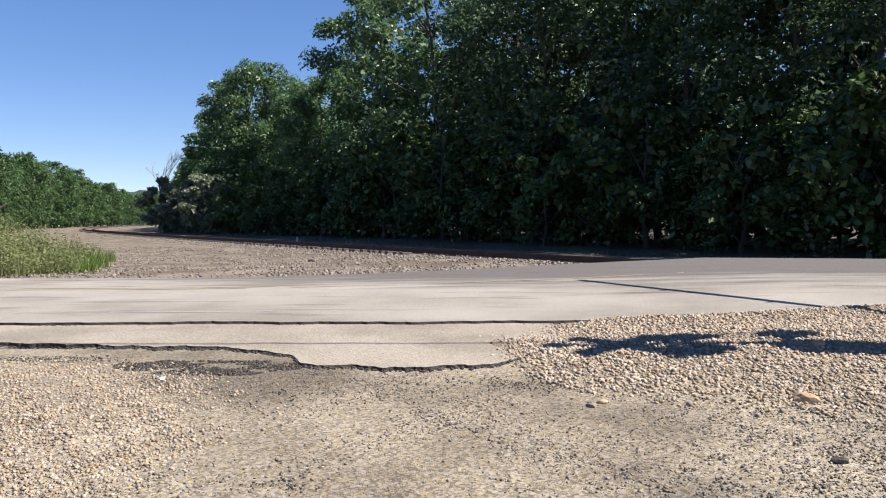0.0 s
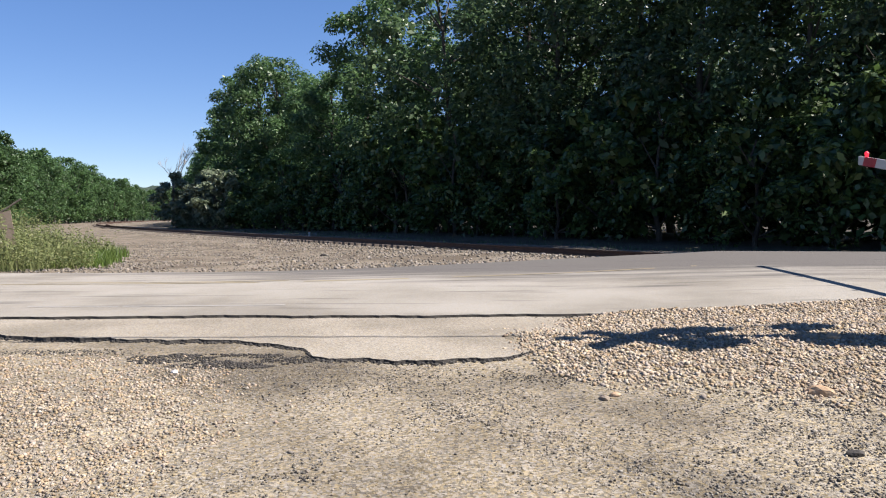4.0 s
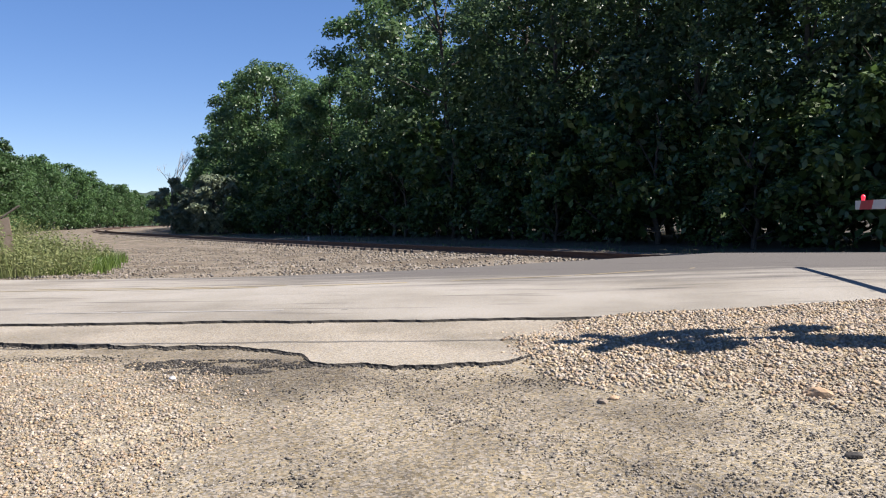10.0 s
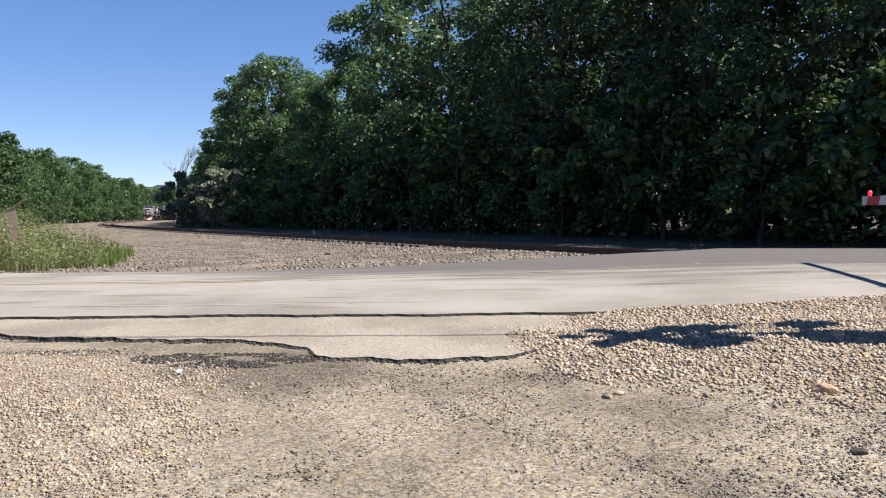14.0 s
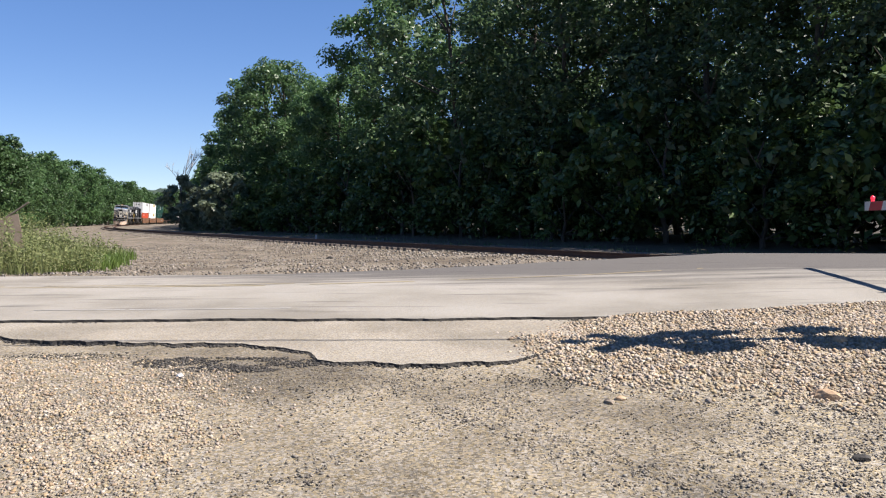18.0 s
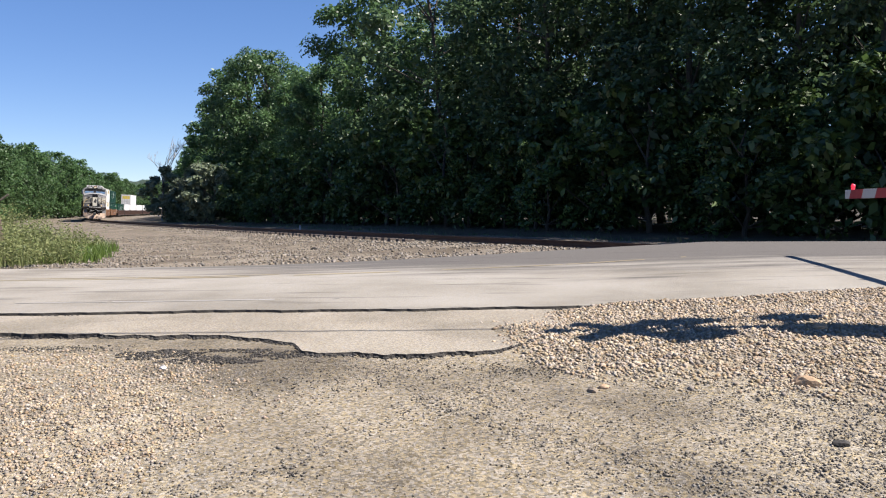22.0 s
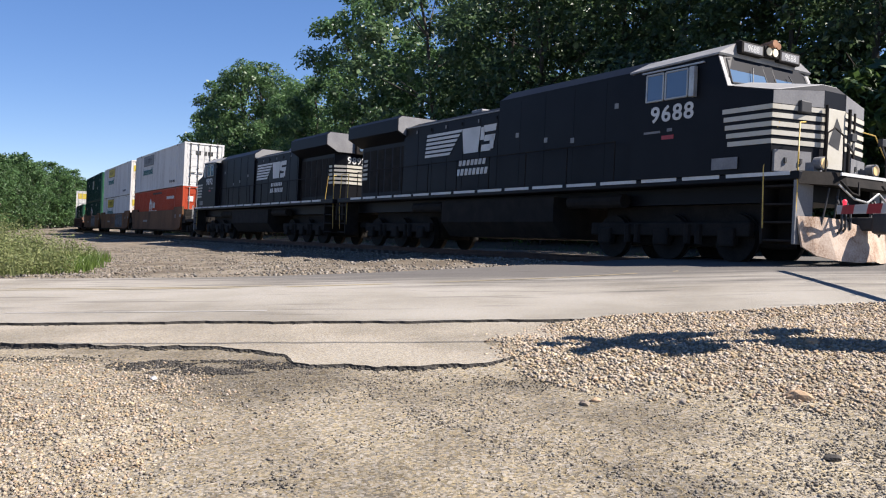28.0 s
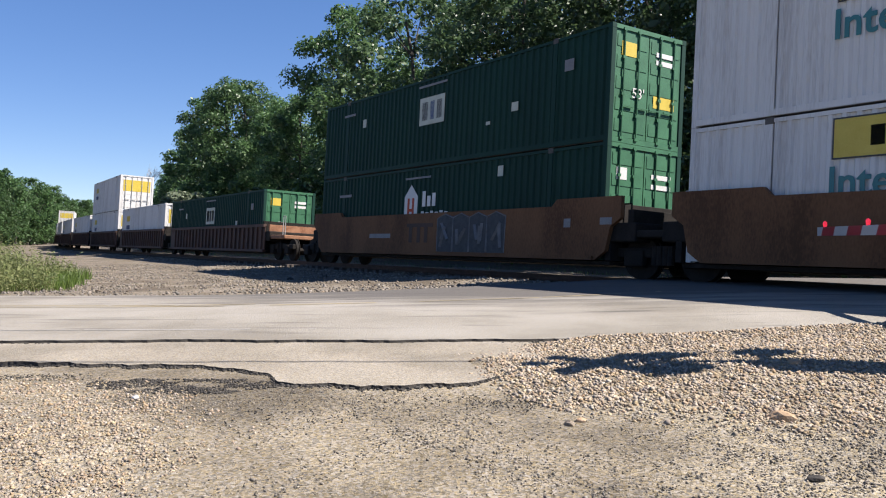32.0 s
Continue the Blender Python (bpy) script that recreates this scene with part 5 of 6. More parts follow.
def once(proto):
    """The prototype itself the first time, then copies of it."""
    if proto in used:
        return copy_thing(proto, Matrix())
    used.add(proto)
    return proto


for i, (behind, well, low, top) in enumerate(BOXES):
    lead_in = 1.45 if well != proto_short else 1.0
    long = {proto_well: 18.6, proto_dark: 17.9, proto_short: 15.4}[well]
    ob = once(well)
    place(ob, behind - lead_in, (0.1, long - 0.1))
    if i in (0, 3):                      # the leading end of a set has its own bogie and platform
        bogie(ob, 0.35, 1.75, 2, 0.48, 0.22)
        bm = B()
        box(bm, -0.4, 1.3, -1.3, 1.3, 0.95, 1.12, 0.03)
        part("front_platform", bm, M_UNDER if i == 0 else M_BRICK, ob, "" if i == 0 else "rust-orange end platform")
        bm = B()
        box(bm, -0.62, -0.44, -1.34, 1.34, 1.12, 1.6, 0.01)
        part("end_wall", bm, M_UNDER if i == 0 else M_BRICK, ob)
        for y in (-1.25, 1.25):
            bm = B()
            pipe(bm, [(1.0, y, 1.1), (1.0, y, 1.95), (1.25, y, 1.95), (1.25, y, 1.1)], 0.02)
            part("grab_rail", bm, M_STEEL, ob)
    if i in (1, 2):
        graffiti(ob, -8.2 if i == 1 else -8.6, 4.0 if i == 1 else 3.5)
        for k, (x0, x1, z0, z1) in enumerate(((-10.5, -8.9, 1.3, 1.42), (-10.35, -10.15, 0.8, 1.3), (-9.85, -9.65, 0.8, 1.3), (-9.4, -9.2, 0.8, 1.3))):
            bm = B()
            box(bm, x0, x1, -1.488, -1.476, z0, z1)
            part("faded_mark", bm, M_CAR2, ob, "faded dark red mark")
    place(once(low), behind, (1.0, 12.0), 0.41)
    if top:
        place(once(top), behind, (1.0, 12.0), 0.41 + 2.895)

# ------------------------------------------------------------ trees
def leaf_mesh(name, clumps, per, size, mat, seed):
    """Bent leaves over the upper shells of many small clumps; clumps are (x, y, z, radius, inner), inner ones darkened by larger leaves within."""
    g = np.random.default_rng(seed)
    cs = np.repeat(np.array(clumps), per, axis=0)
    n = len(cs)
    way = g.normal(size=(n, 3)) + np.array([0, 0, 0.35])
    way /= np.linalg.norm(way, axis=1, keepdims=True)
    deep = g.random(n) ** 3
    pos = cs[:, :3] + way * (cs[:, 3] * (1.05 - 0.75 * deep) * g.uniform(0.88, 1.14, n))[:, None] * np.array([1, 1, 0.72])
    nrm = way * 0.5 + g.normal(size=(n, 3)) * 0.5 + np.array([0, 0, 0.5])
    nrm /= np.linalg.norm(nrm, axis=1, keepdims=True)
    t = np.cross(nrm, g.normal(size=(n, 3)))
    t /= np.linalg.norm(t, axis=1, keepdims=True)
    b = np.cross(nrm, t)
    L = (size * g.uniform(0.6, 1.3, n) * (1 + 0.9 * cs[:, 4]))[:, None]
    v = np.stack([pos - t * L, pos + b * L * 0.55 + nrm * L * 0.14, pos + t * L - nrm * L * 0.1, pos - b * L * 0.55 + nrm * L * 0.14], 1).reshape(-1, 3)
    me = bpy.data.meshes.new(name)
    me.vertices.add(n * 4)
    me.vertices.foreach_set("co", v.ravel())
    me.loops.add(n * 4)
    me.loops.foreach_set("vertex_index", np.arange(n * 4))
    me.polygons.add(n)
    me.polygons.foreach_set("loop_start", np.arange(n) * 4)
    me.polygons.foreach_set("loop_total", np.full(n, 4))
    me.update()
    me.validate()
    me.materials.append(mat)
    return me


def tree(name, label, high, wide, clear, boughs, per, size, mat, seed, category="tree", group="", lump=(0.22, 0.38), subs=7):
    """A broad-leaved tree: tapered bent trunk, limbs to each bough, and boughs made of several leaf clumps with gaps between them."""
    rng = random.Random(seed)
    t = thing(name, label, category, group)
    bm = B()
    p, r = Vector((0, 0, -0.1)), high * 0.013 + 0.05
    spine = [p]
    steps = 7
    for i in range(steps):
        q = p + Vector((rng.uniform(-0.25, 0.25), rng.uniform(-0.25, 0.25), high * 0.84 / steps))
        rod(bm, p, q, r, 8, r * 0.82)
        p, r = q, r * 0.82
        spine.append(p)
    spots = []
    for i in range(boughs):
        f = (i + rng.random()) / boughs
        br = wide * rng.uniform(*lump) * (1.08 - 0.3 * f)
        z = clear + br * 0.5 + (high - clear - br * 1.3) * f
        swell = min(1.0, 0.66 + 1.0 * f) * math.sqrt(max(0.02, 1 - max(0, (f - 0.45) / 0.56) ** 2)) * (0.72 + 0.38 * rng.random())
        a = i * 2.4 + rng.random() * 1.3
        d = max(0.0, wide * swell * (0.5 + 0.5 * rng.random() ** 0.5) - br * 0.45)
        c = Vector((d * math.cos(a), d * math.sin(a), z))
        out = Vector((math.cos(a), math.sin(a), 0)) * 0.55 + Vector((0, 0, 0.45))
        spots.append((*c, br * 0.75, 1.0))
        for k in range(subs):
            w = (Vector((rng.gauss(0, 1), rng.gauss(0, 1), rng.gauss(0, 0.8))).normalized() + out).normalized()
            w.z *= 0.8
            spots.append((*(c + w * br * rng.uniform(0.6, 1.05)), br * rng.uniform(0.34, 0.58), 0.0))
        if i % 2 == 0:
            k = min(steps - 1, max(1, int((z - 1.0) / (high * 0.84) * steps)))
            rod(bm, spine[k], c, 0.03 + 0.002 * high, 5, 0.012)
    part("trunk", bm, M_BARK, t)
    crown = new("crown", leaf_mesh("crown", spots, per, size, mat, seed))
    crown.parent = t
    return t


def put(proto, m):
    """A copy of a tree at the pose and scale m, whatever the scale of the first one."""
    return copy_thing(proto, m @ Matrix.Diagonal((*(1 / v for v in proto.scale), 1)))


def stand(protos, spots, seed, tall=(0.85, 1.15), first=True):
    """Copies of a few trees at (x, y), each turned and scaled a little."""
    rng = random.Random(seed)
    for i, (x, y) in enumerate(spots):
        k = rng.uniform(*tall)
        m = Matrix.LocRotScale((x, y, float(height(x, y)) - 0.05), Euler((0, 0, rng.random() * 6.28)), (k * rng.uniform(0.9, 1.1), k * rng.uniform(0.9, 1.1), k))
        if i < len(protos) and first:
            protos[i].matrix_basis = m
        else:
            put(protos[i % len(protos)], m)


def beside(s, d):
    """A place d metres to the wooded side (+) or open side (-) of the line, s metres up it."""
    x, y, th = rail_at(s)
    return x - math.sin(th) * d, y + math.cos(th) * d


rng = random.Random(11)
WOOD = "trees of the wood beyond the track"
shaded_trees = [tree("tree", "tall tree with foliage to the ground, shade put into its leaves", 16.0, 5.0, 0.4, 34, 50, 0.125, M_LEAF, 20 + i, "tree", WOOD) for i in range(4)]
sunlit_trees = [tree("tree", "tall tree at the wood's edge, sunlight put into its leaves", 16.0, 5.0, 0.4, 36, 66, 0.125, M_LEAF4, 30 + i, "tree", WOOD) for i in range(3)]
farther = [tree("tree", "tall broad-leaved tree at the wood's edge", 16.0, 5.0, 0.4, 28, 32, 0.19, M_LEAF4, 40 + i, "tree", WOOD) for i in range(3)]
CANOPY_S, CANOPY_H = [0, 30, 48, 54, 60, 66, 72, 80, 88, 98, 112, 125, 140, 175, 205, 240], [18, 19.5, 22, 21, 17, 15.5, 16, 20, 22.5, 22, 18.5, 16, 13.5, 11.5, 9.5, 8]


def wood(protos, places, seed, share=1.0, first=True):
    """Trees at (s, d) by the line, as tall as the canopy is there."""
    rng2 = random.Random(seed)
    for i, (s, d) in enumerate(places):
        x, y = beside(s, d)
        k = float(np.interp(s, CANOPY_S, CANOPY_H)) / 16.0 * share * rng2.uniform(0.93, 1.06)
        m = Matrix.LocRotScale((x, y, float(height(x, y)) - 0.05), Euler((0, 0, rng2.random() * 6.28)), (k * rng2.uniform(0.88, 1.1), k * rng2.uniform(0.88, 1.1), k))
        if first and i < len(protos):
            protos[i].matrix_basis = m
        else:
            put(protos[i % len(protos)], m)


def rows_of(d, step, a, b):
    return [(a + i * step + rng.uniform(-1.2, 1.2), d + rng.uniform(-1.2, 1.2)) for i in range(int((b - a) / step))]


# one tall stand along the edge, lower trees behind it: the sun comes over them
# Rows begin out of view; the first trees are added to shade the verge.
wood(shaded_trees, rows_of(17.5, 5.8, -4, 48) + rows_of(23.0, 6.5, 0, 48), 3)
wood(sunlit_trees, rows_of(17.5, 6.4, 49, 98), 6)
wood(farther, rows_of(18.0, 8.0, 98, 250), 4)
wood(shaded_trees, rows_of(29.0, 7.0, 6, 50), 7, 0.75, False)
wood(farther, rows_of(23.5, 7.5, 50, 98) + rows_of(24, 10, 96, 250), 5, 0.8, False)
# Added dark sheet: litter under the wood, carried on behind to cover bright ground
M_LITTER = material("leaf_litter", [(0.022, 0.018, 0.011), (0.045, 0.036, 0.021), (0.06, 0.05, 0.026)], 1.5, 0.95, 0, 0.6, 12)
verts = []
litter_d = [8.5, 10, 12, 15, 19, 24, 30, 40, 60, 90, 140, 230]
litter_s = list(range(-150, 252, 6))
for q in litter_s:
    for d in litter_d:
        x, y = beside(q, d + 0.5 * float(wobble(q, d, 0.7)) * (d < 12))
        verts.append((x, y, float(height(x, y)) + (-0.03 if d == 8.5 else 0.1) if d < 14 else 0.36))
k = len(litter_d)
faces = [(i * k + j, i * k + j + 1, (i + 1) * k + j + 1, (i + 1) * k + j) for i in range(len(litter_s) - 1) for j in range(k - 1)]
tagged(raw("forest_floor", verts, faces, M_LITTER, True), "dark leaf litter under the trees, the sheet carried on behind them", "ground", kind="structure")
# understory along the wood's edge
bushes = [tree("shrub", "leafy shrub at the wood's edge, shade put into its colour", 5.0, 2.4, 0.1, 14, 32, 0.125, M_SHRUB, 60 + i, "shrub", "shrubs along the wood") for i in range(2)]
spots = []
s = -7.0
while s < 82:
    spots.append(beside(s, 12.0 + rng.uniform(-0.9, 0.9)))
    # Rear shrubs added to close gaps that show bright ground beyond.
    spots.append(beside(s + 1.5, 15.5 + rng.uniform(-0.8, 0.8)))
    if len(spots) % 4 == 0:
        spots.append(beside(s, 27.0 + rng.uniform(-1, 1)))
    s += 3.0
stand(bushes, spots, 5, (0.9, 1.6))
# willows with light put into their leaves, dead tree at the wood's end
willows = [tree("willow", "grey-green willow beside the line, light put into its colour", 7.0, 3.0, 0.1, 16, 34, 0.2, M_LEAF2, 70 + i, "tree", "willows beside the line") for i in range(2)]
stand(willows, [(-37.0, 104.5), (-33.2, 100.5), (-36.0, 111), (-30.4, 98.5), (-39.8, 118), (-27.8, 92)], 6, (0.85, 1.1))


def dead_tree():
    rng2 = random.Random(8)
    bm = B()

    def grow(a, way, long, r, depth):
        b = a + way * long
        rod(bm, a, b, r, 6, r * 0.6)
        if depth:
            for _ in range(3):
                w = (way + Vector((rng2.uniform(-0.75, 0.75), rng2.uniform(-0.75, 0.75), rng2.uniform(-0.1, 0.4)))).normalized()
                grow(a + way * long * rng2.uniform(0.55, 1.0), w, long * rng2.uniform(0.5, 0.75), r * 0.55, depth - 1)

    grow(Vector((0, 0, -0.1)), Vector((0.05, 0, 1)), 6.0, 0.17, 4)
    t = thing("dead_tree", "bare bleached dead tree", "tree")
    part("trunk", bm, M_DEADWOOD, t)
    t.matrix_basis = pose(-42.9, 119, 0.1)


dead_tree()
LEFTWOOD = "trees of the wood along the far side of the shelf"
lows = [tree("tree", "rounded sunlit broad-leaved tree", 10.5, 3.5, 0.2, 20, 36, 0.15, M_LEAF3, 80 + i, "tree", LEFTWOOD, (0.28, 0.44), 6) for i in range(3)]
spots = []
for d, step in ((-14, 6.0), (-20, 7.0), (-28, 8.0)):
    s = 84.0
    while s < 330:
        spots.append((*beside(s + rng.uniform(-2, 2), d + rng.uniform(-1.5, 1.5)), s))
        s += step if s < 200 else step * 1.4
for near, (lo, hi) in enumerate(((84, 128), (128, 190), (190, 340))):
    k = (1.18, 1.42, 1.6)[near]
    stand(lows, [p[:2] for p in spots if lo - 3 <= p[2] < hi], 7 + near, (k * 0.8, k * 1.14), near == 0)
spots = [beside(330 + i * 9, (-14 if i % 2 else -22) + rng.uniform(-2, 2)) for i in range(24)]
stand(lows, spots, 11, (1.3, 1.6), False)


def ridge(name, label, far, base, amp, mat, seed, x0=-900, x1=700, deep=60):
    """A long far wooded rise with a ragged top."""
    rng2 = np.random.default_rng(int(seed))
    xs = np.arange(x0, x1, 5.0)
    top = base + amp * (np.sin(xs / 90 + seed) + 0.6 * np.sin(xs / 37 + 2 * seed)) + rng2.uniform(-1.6, 1.6, len(xs))
    verts, faces = [], []
    rows = 9
    for x, h in zip(xs, top):
        for r in range(rows):
            f = r / (rows - 1)
            verts.append((x + rng2.uniform(-1.5, 1.5), far + deep * f + rng2.uniform(-3, 3), h * math.sin(f * math.pi * 0.5) ** 0.55 + rng2.uniform(-1, 1) * (0.2 < f) - 0.5 * (r == 0)))
    for i in range(len(xs) - 1):
        faces += [(i * rows + r, (i + 1) * rows + r, (i + 1) * rows + r + 1, i * rows + r + 1) for r in range(rows - 1)]
    ob = raw(name, verts, faces, mat)
    tagged(ob, label, "woodland", kind="structure")


# A little blue haze of distance is put into the green.
M_RIDGE = material("hazed_far_woods", [(0.012, 0.025, 0.017), (0.018, 0.035, 0.022), (0.026, 0.045, 0.026)], 0.12, 0.95, 0, 1.0, 0.5, bump_size=1.5)
ridge("backdrop", "far wooded rise in summer green, blue haze put into it", 480, 20, 1.6, M_RIDGE, 3.0)
ridge("backdrop_2", "farthest wooded rise", 900, 36, 2.5, M_RIDGE, 7.0, -1500, 1200, 120)


# ------------------------------------------------------------ weeds and grass
def blades(name, label, spots, mat, tall, wide, seed, lean=0.35, leaves=0):
    """Thin standing blades and stems with small leaves, as one uncountable growth."""
    rng2 = random.Random(seed)
    verts, faces = [], []
    floor_z = height([p[0] for p in spots], [p[1] for p in spots]) - 0.01
    for (x, y, k), z in zip(spots, floor_z.tolist()):
        h = rng2.uniform(*tall) * k
        a = rng2.random() * 6.28
        dx, dy = math.cos(a) * wide, math.sin(a) * wide
        lx, ly = rng2.gauss(0, lean) * h, rng2.gauss(0, lean) * h
        i = len(verts)
        verts += [(x - dx, y - dy, z), (x + dx, y + dy, z), (x + lx * 0.4 + dx * 0.7, y + ly * 0.4 + dy * 0.7, z + h * 0.6), (x + lx * 0.4 - dx * 0.7, y + ly * 0.4 - dy * 0.7, z + h * 0.6), (x + lx, y + ly, z + h)]
        faces += [(i, i + 1, i + 2, i + 3), (i + 3, i + 2, i + 4)]
        for q in range(leaves):
            f = rng2.uniform(0.25, 1.0)
            px, py, pz = x + lx * f, y + ly * f, z + h * f
            b = rng2.random() * 6.28
            ll = rng2.uniform(0.05, 0.14)
            ex, ey = math.cos(b) * ll, math.sin(b) * ll
            i = len(verts)
            verts += [(px, py, pz), (px + ex * 0.5 - ey * 0.2, py + ey * 0.5 + ex * 0.2, pz + 0.04), (px + ex, py + ey, pz + rng2.uniform(-0.02, 0.08)), (px + ex * 0.5 + ey * 0.2, py + ey * 0.5 - ex * 0.2, pz + 0.02)]
            faces.append((i, i + 1, i + 2, i + 3))
    ob = raw(name, verts, faces, mat)
    return tagged(ob, label, "weeds", kind="stuff")


rng = random.Random(21)
spots = []
while len(spots) < 4200:
    x, y = rng.uniform(-22, -7.5), rng.uniform(16.8, 29)
    edge = -8.9 - (y - 17) * 0.33 + 0.6 * float(wobble(x, y, 1.1))
    if x < edge:
        spots.append((x, y, 0.4 + 0.75 * min(1, (edge - x) / 2.4)))
blades("tall_weeds", "tall tangled olive-green roadside weeds", spots, M_WEED, (0.7, 1.6), 0.008, 22, 0.16, 11)
spots = [(rng.uniform(-19, -9.5), rng.uniform(22.0, 32), 1) for _ in range(11000)]
spots = [p for p in spots if p[0] < -9.9 - (p[1] - 23) * 0.4 + 0.5 * float(wobble(p[0], p[1], 0.9, 3))]
blades("bright_grass", "fresh bright green grass beside the gravel", spots, M_GRASS, (0.2, 0.45), 0.012, 23)
spots = []
for _ in range(6000):
    x, y = beside(rng.uniform(-2, 110), rng.uniform(7, 12))
    spots.append((x, y, rng.uniform(0.4, 1.2)))
blades("verge_grass", "shaded rough grass at the foot of the wood", spots, M_LEAF, (0.08, 0.26), 0.014, 24, 0.3)
bm = B()
for _ in range(40):
    x, y = rng.uniform(-15, -10.2), rng.uniform(17.4, 22)
    ball(bm, (x, y, float(height(x, y)) + rng.uniform(0.7, 1.2)), rng.uniform(0.015, 0.03), (1, 1, 0.5), 1)
tagged(mesh_object("wildflowers", bm, M_FLOWER), "pale wildflower heads among the weeds", "flowers", kind="stuff")


# ------------------------------------------------------------ loose stone
def stones(name, label, spots, mat, seed, category="gravel"):
    """Loose crushed stones, (x, y, radius) each: uneven blocks tumbled every way, joined."""
    g = np.random.default_rng(seed)
    base = np.array([(x, y, z) for x in (-1, 1) for y in (-1, 1) for z in (-1, 1)]) * 0.68
    tri = np.array([(0, 1, 3, 2), (4, 6, 7, 5), (0, 4, 5, 1), (2, 3, 7, 6), (0, 2, 6, 4), (1, 5, 7, 3)])
    sp = np.array(spots)
    n, k = len(sp), len(base)
    v = base[None] * g.uniform(0.55, 1.25, (n, k, 1)) * g.uniform(0.6, 1.3, (n, 1, 3)) * sp[:, 2][:, None, None]
    q = g.normal(size=(n, 4))
    q /= np.linalg.norm(q, axis=1, keepdims=True)
    w, x, y, z = q.T
    turn = np.stack([1 - 2 * (y * y + z * z), 2 * (x * y - w * z), 2 * (x * z + w * y), 2 * (x * y + w * z), 1 - 2 * (x * x + z * z), 2 * (y * z - w * x),
                     2 * (x * z - w * y), 2 * (y * z + w * x), 1 - 2 * (x * x + y * y)], -1).reshape(n, 3, 3)
    v = np.einsum("nij,nkj->nki", turn, v) * np.array([1, 1, 0.8])
    v += np.stack([sp[:, 0], sp[:, 1], height(sp[:, 0], sp[:, 1]) + sp[:, 2] * 0.2], -1)[:, None]
    faces = (tri[None] + (np.arange(n) * k)[:, None, None]).reshape(-1, 4)
    me = bpy.data.meshes.new(name)
    me.vertices.add(n * k)
    me.vertices.foreach_set("co", v.reshape(-1))
    me.loops.add(faces.size)
    me.loops.foreach_set("vertex_index", faces.ravel())
    me.polygons.add(len(faces))
    me.polygons.foreach_set("loop_start", np.arange(len(faces)) * 4)
    me.polygons.foreach_set("loop_total", np.full(len(faces), 4))
    me.update()
    me.validate()
    me.materials.append(mat)
    return tagged(new(name, me), label, category, kind="stuff")


def scatter(n, x0, x1, y0, y1, r0, r1, keep, seed):
    g = np.random.default_rng(seed)
    x, y = g.uniform(x0, x1, n), g.uniform(y0, y1, n)
    ok = keep(x, y) > g.random(n)
    r = r0 + (r1 - r0) * g.random(n) ** 2.2
    return np.stack([x, y, r], 1)[ok]


def apron_tar():
    """The dark crumbling lip below the apron's edge, in lumps."""
    rng = random.Random(5)
    spots = []
    for i in range(900):
        x = rng.uniform(-5.4, 0.7)
        spots.append((x, apron_edge(x) - abs(rng.gauss(0, 0.025)) - 0.005, rng.uniform(0.006, 0.02)))
    for i in range(700):
        x = rng.uniform(-7.5, 5.0)
        spots.append((x, float(np.interp(x, NEAR_X, NEAR_Y)) - 0.03 - abs(rng.gauss(0, 0.03)), rng.uniform(0.006, 0.018)))
    for i in range(1900):
        a, r = rng.random() * 6.28, rng.random() ** 0.55
        x, y = -2.05 + 0.85 * r * math.cos(a), 6.8 + 0.25 * r * math.sin(a) - 0.06 * math.cos(a)
        if float(wobble(x, y * 2.2, 5.0, 2.0)) > -0.25:
            spots.append((x, y, rng.uniform(0.004, 0.016)))
    for x0, y0, wide, deep, count in ((-3.6, 7.15, 0.7, 0.16, 420), (-1.0, 4.35, 0.2, 0.09, 90), (0.55, 6.3, 0.35, 0.22, 160), (2.5, 4.9, 0.5, 0.3, 200), (0.1, 6.3, 1.5, 0.3, 450), (-1.1, 5.9, 0.8, 0.3, 180), (1.7, 5.6, 1.0, 0.45, 220), (2.6, 4.5, 1.4, 0.5, 260)):
        for i in range(count):
            spots.append((x0 + rng.gauss(0, wide * 0.5), y0 + rng.gauss(0, deep * 0.5), rng.uniform(0.003, 0.01)))
    stones("asphalt_crumbs", "dark crumbled asphalt along the broken apron lip", spots, M_TAR, 6, "asphalt rubble")


apron_tar()


def right_heap(x, y):
    """How thickly the tan stone lies by the signal."""
    lower = np.interp(x, [0.2, 0.6, 1.4, 2.7, 5], [7.4, 6.2, 5.85, 5.5, 5.3]) + 0.2 * wobble(x, y, 2.8, 2)
    upper = np.interp(x, [0.2, 0.7, 1.3, 2.4, 3.4, 4.6, 6], [8.2, 8.8, 9.05, 9.15, 9.25, 9.5, 10.4])
    return smoothstep(-0.15, 0.5, y - lower) * (y < upper) * smoothstep(0.1, 0.7, x + 0.2 * wobble(x, y, 3, 1))


def left_patch(x, y):
    """How thickly it lies on the open forecourt."""
    right = np.interp(y, [4.0, 4.8, 5.7, 6.4, 7.1], [-1.6, -1.5, -1.35, -1.9, -2.7]) + 0.25 * wobble(x, y, 2.4, 7)
    return smoothstep(-0.2, 0.6, right - x) * smoothstep(3.8, 4.6, y - 0.3 * wobble(x, y, 1.7)) * (1 - smoothstep(6.6, 7.2, y))


stones("tan_gravel_heap", "loose tan crushed stone heaped by the roadside", scatter(70000, 0.0, 6.5, 5.2, 10.4, 0.006, 0.024, right_heap, 31), M_TANSTONE, 32)
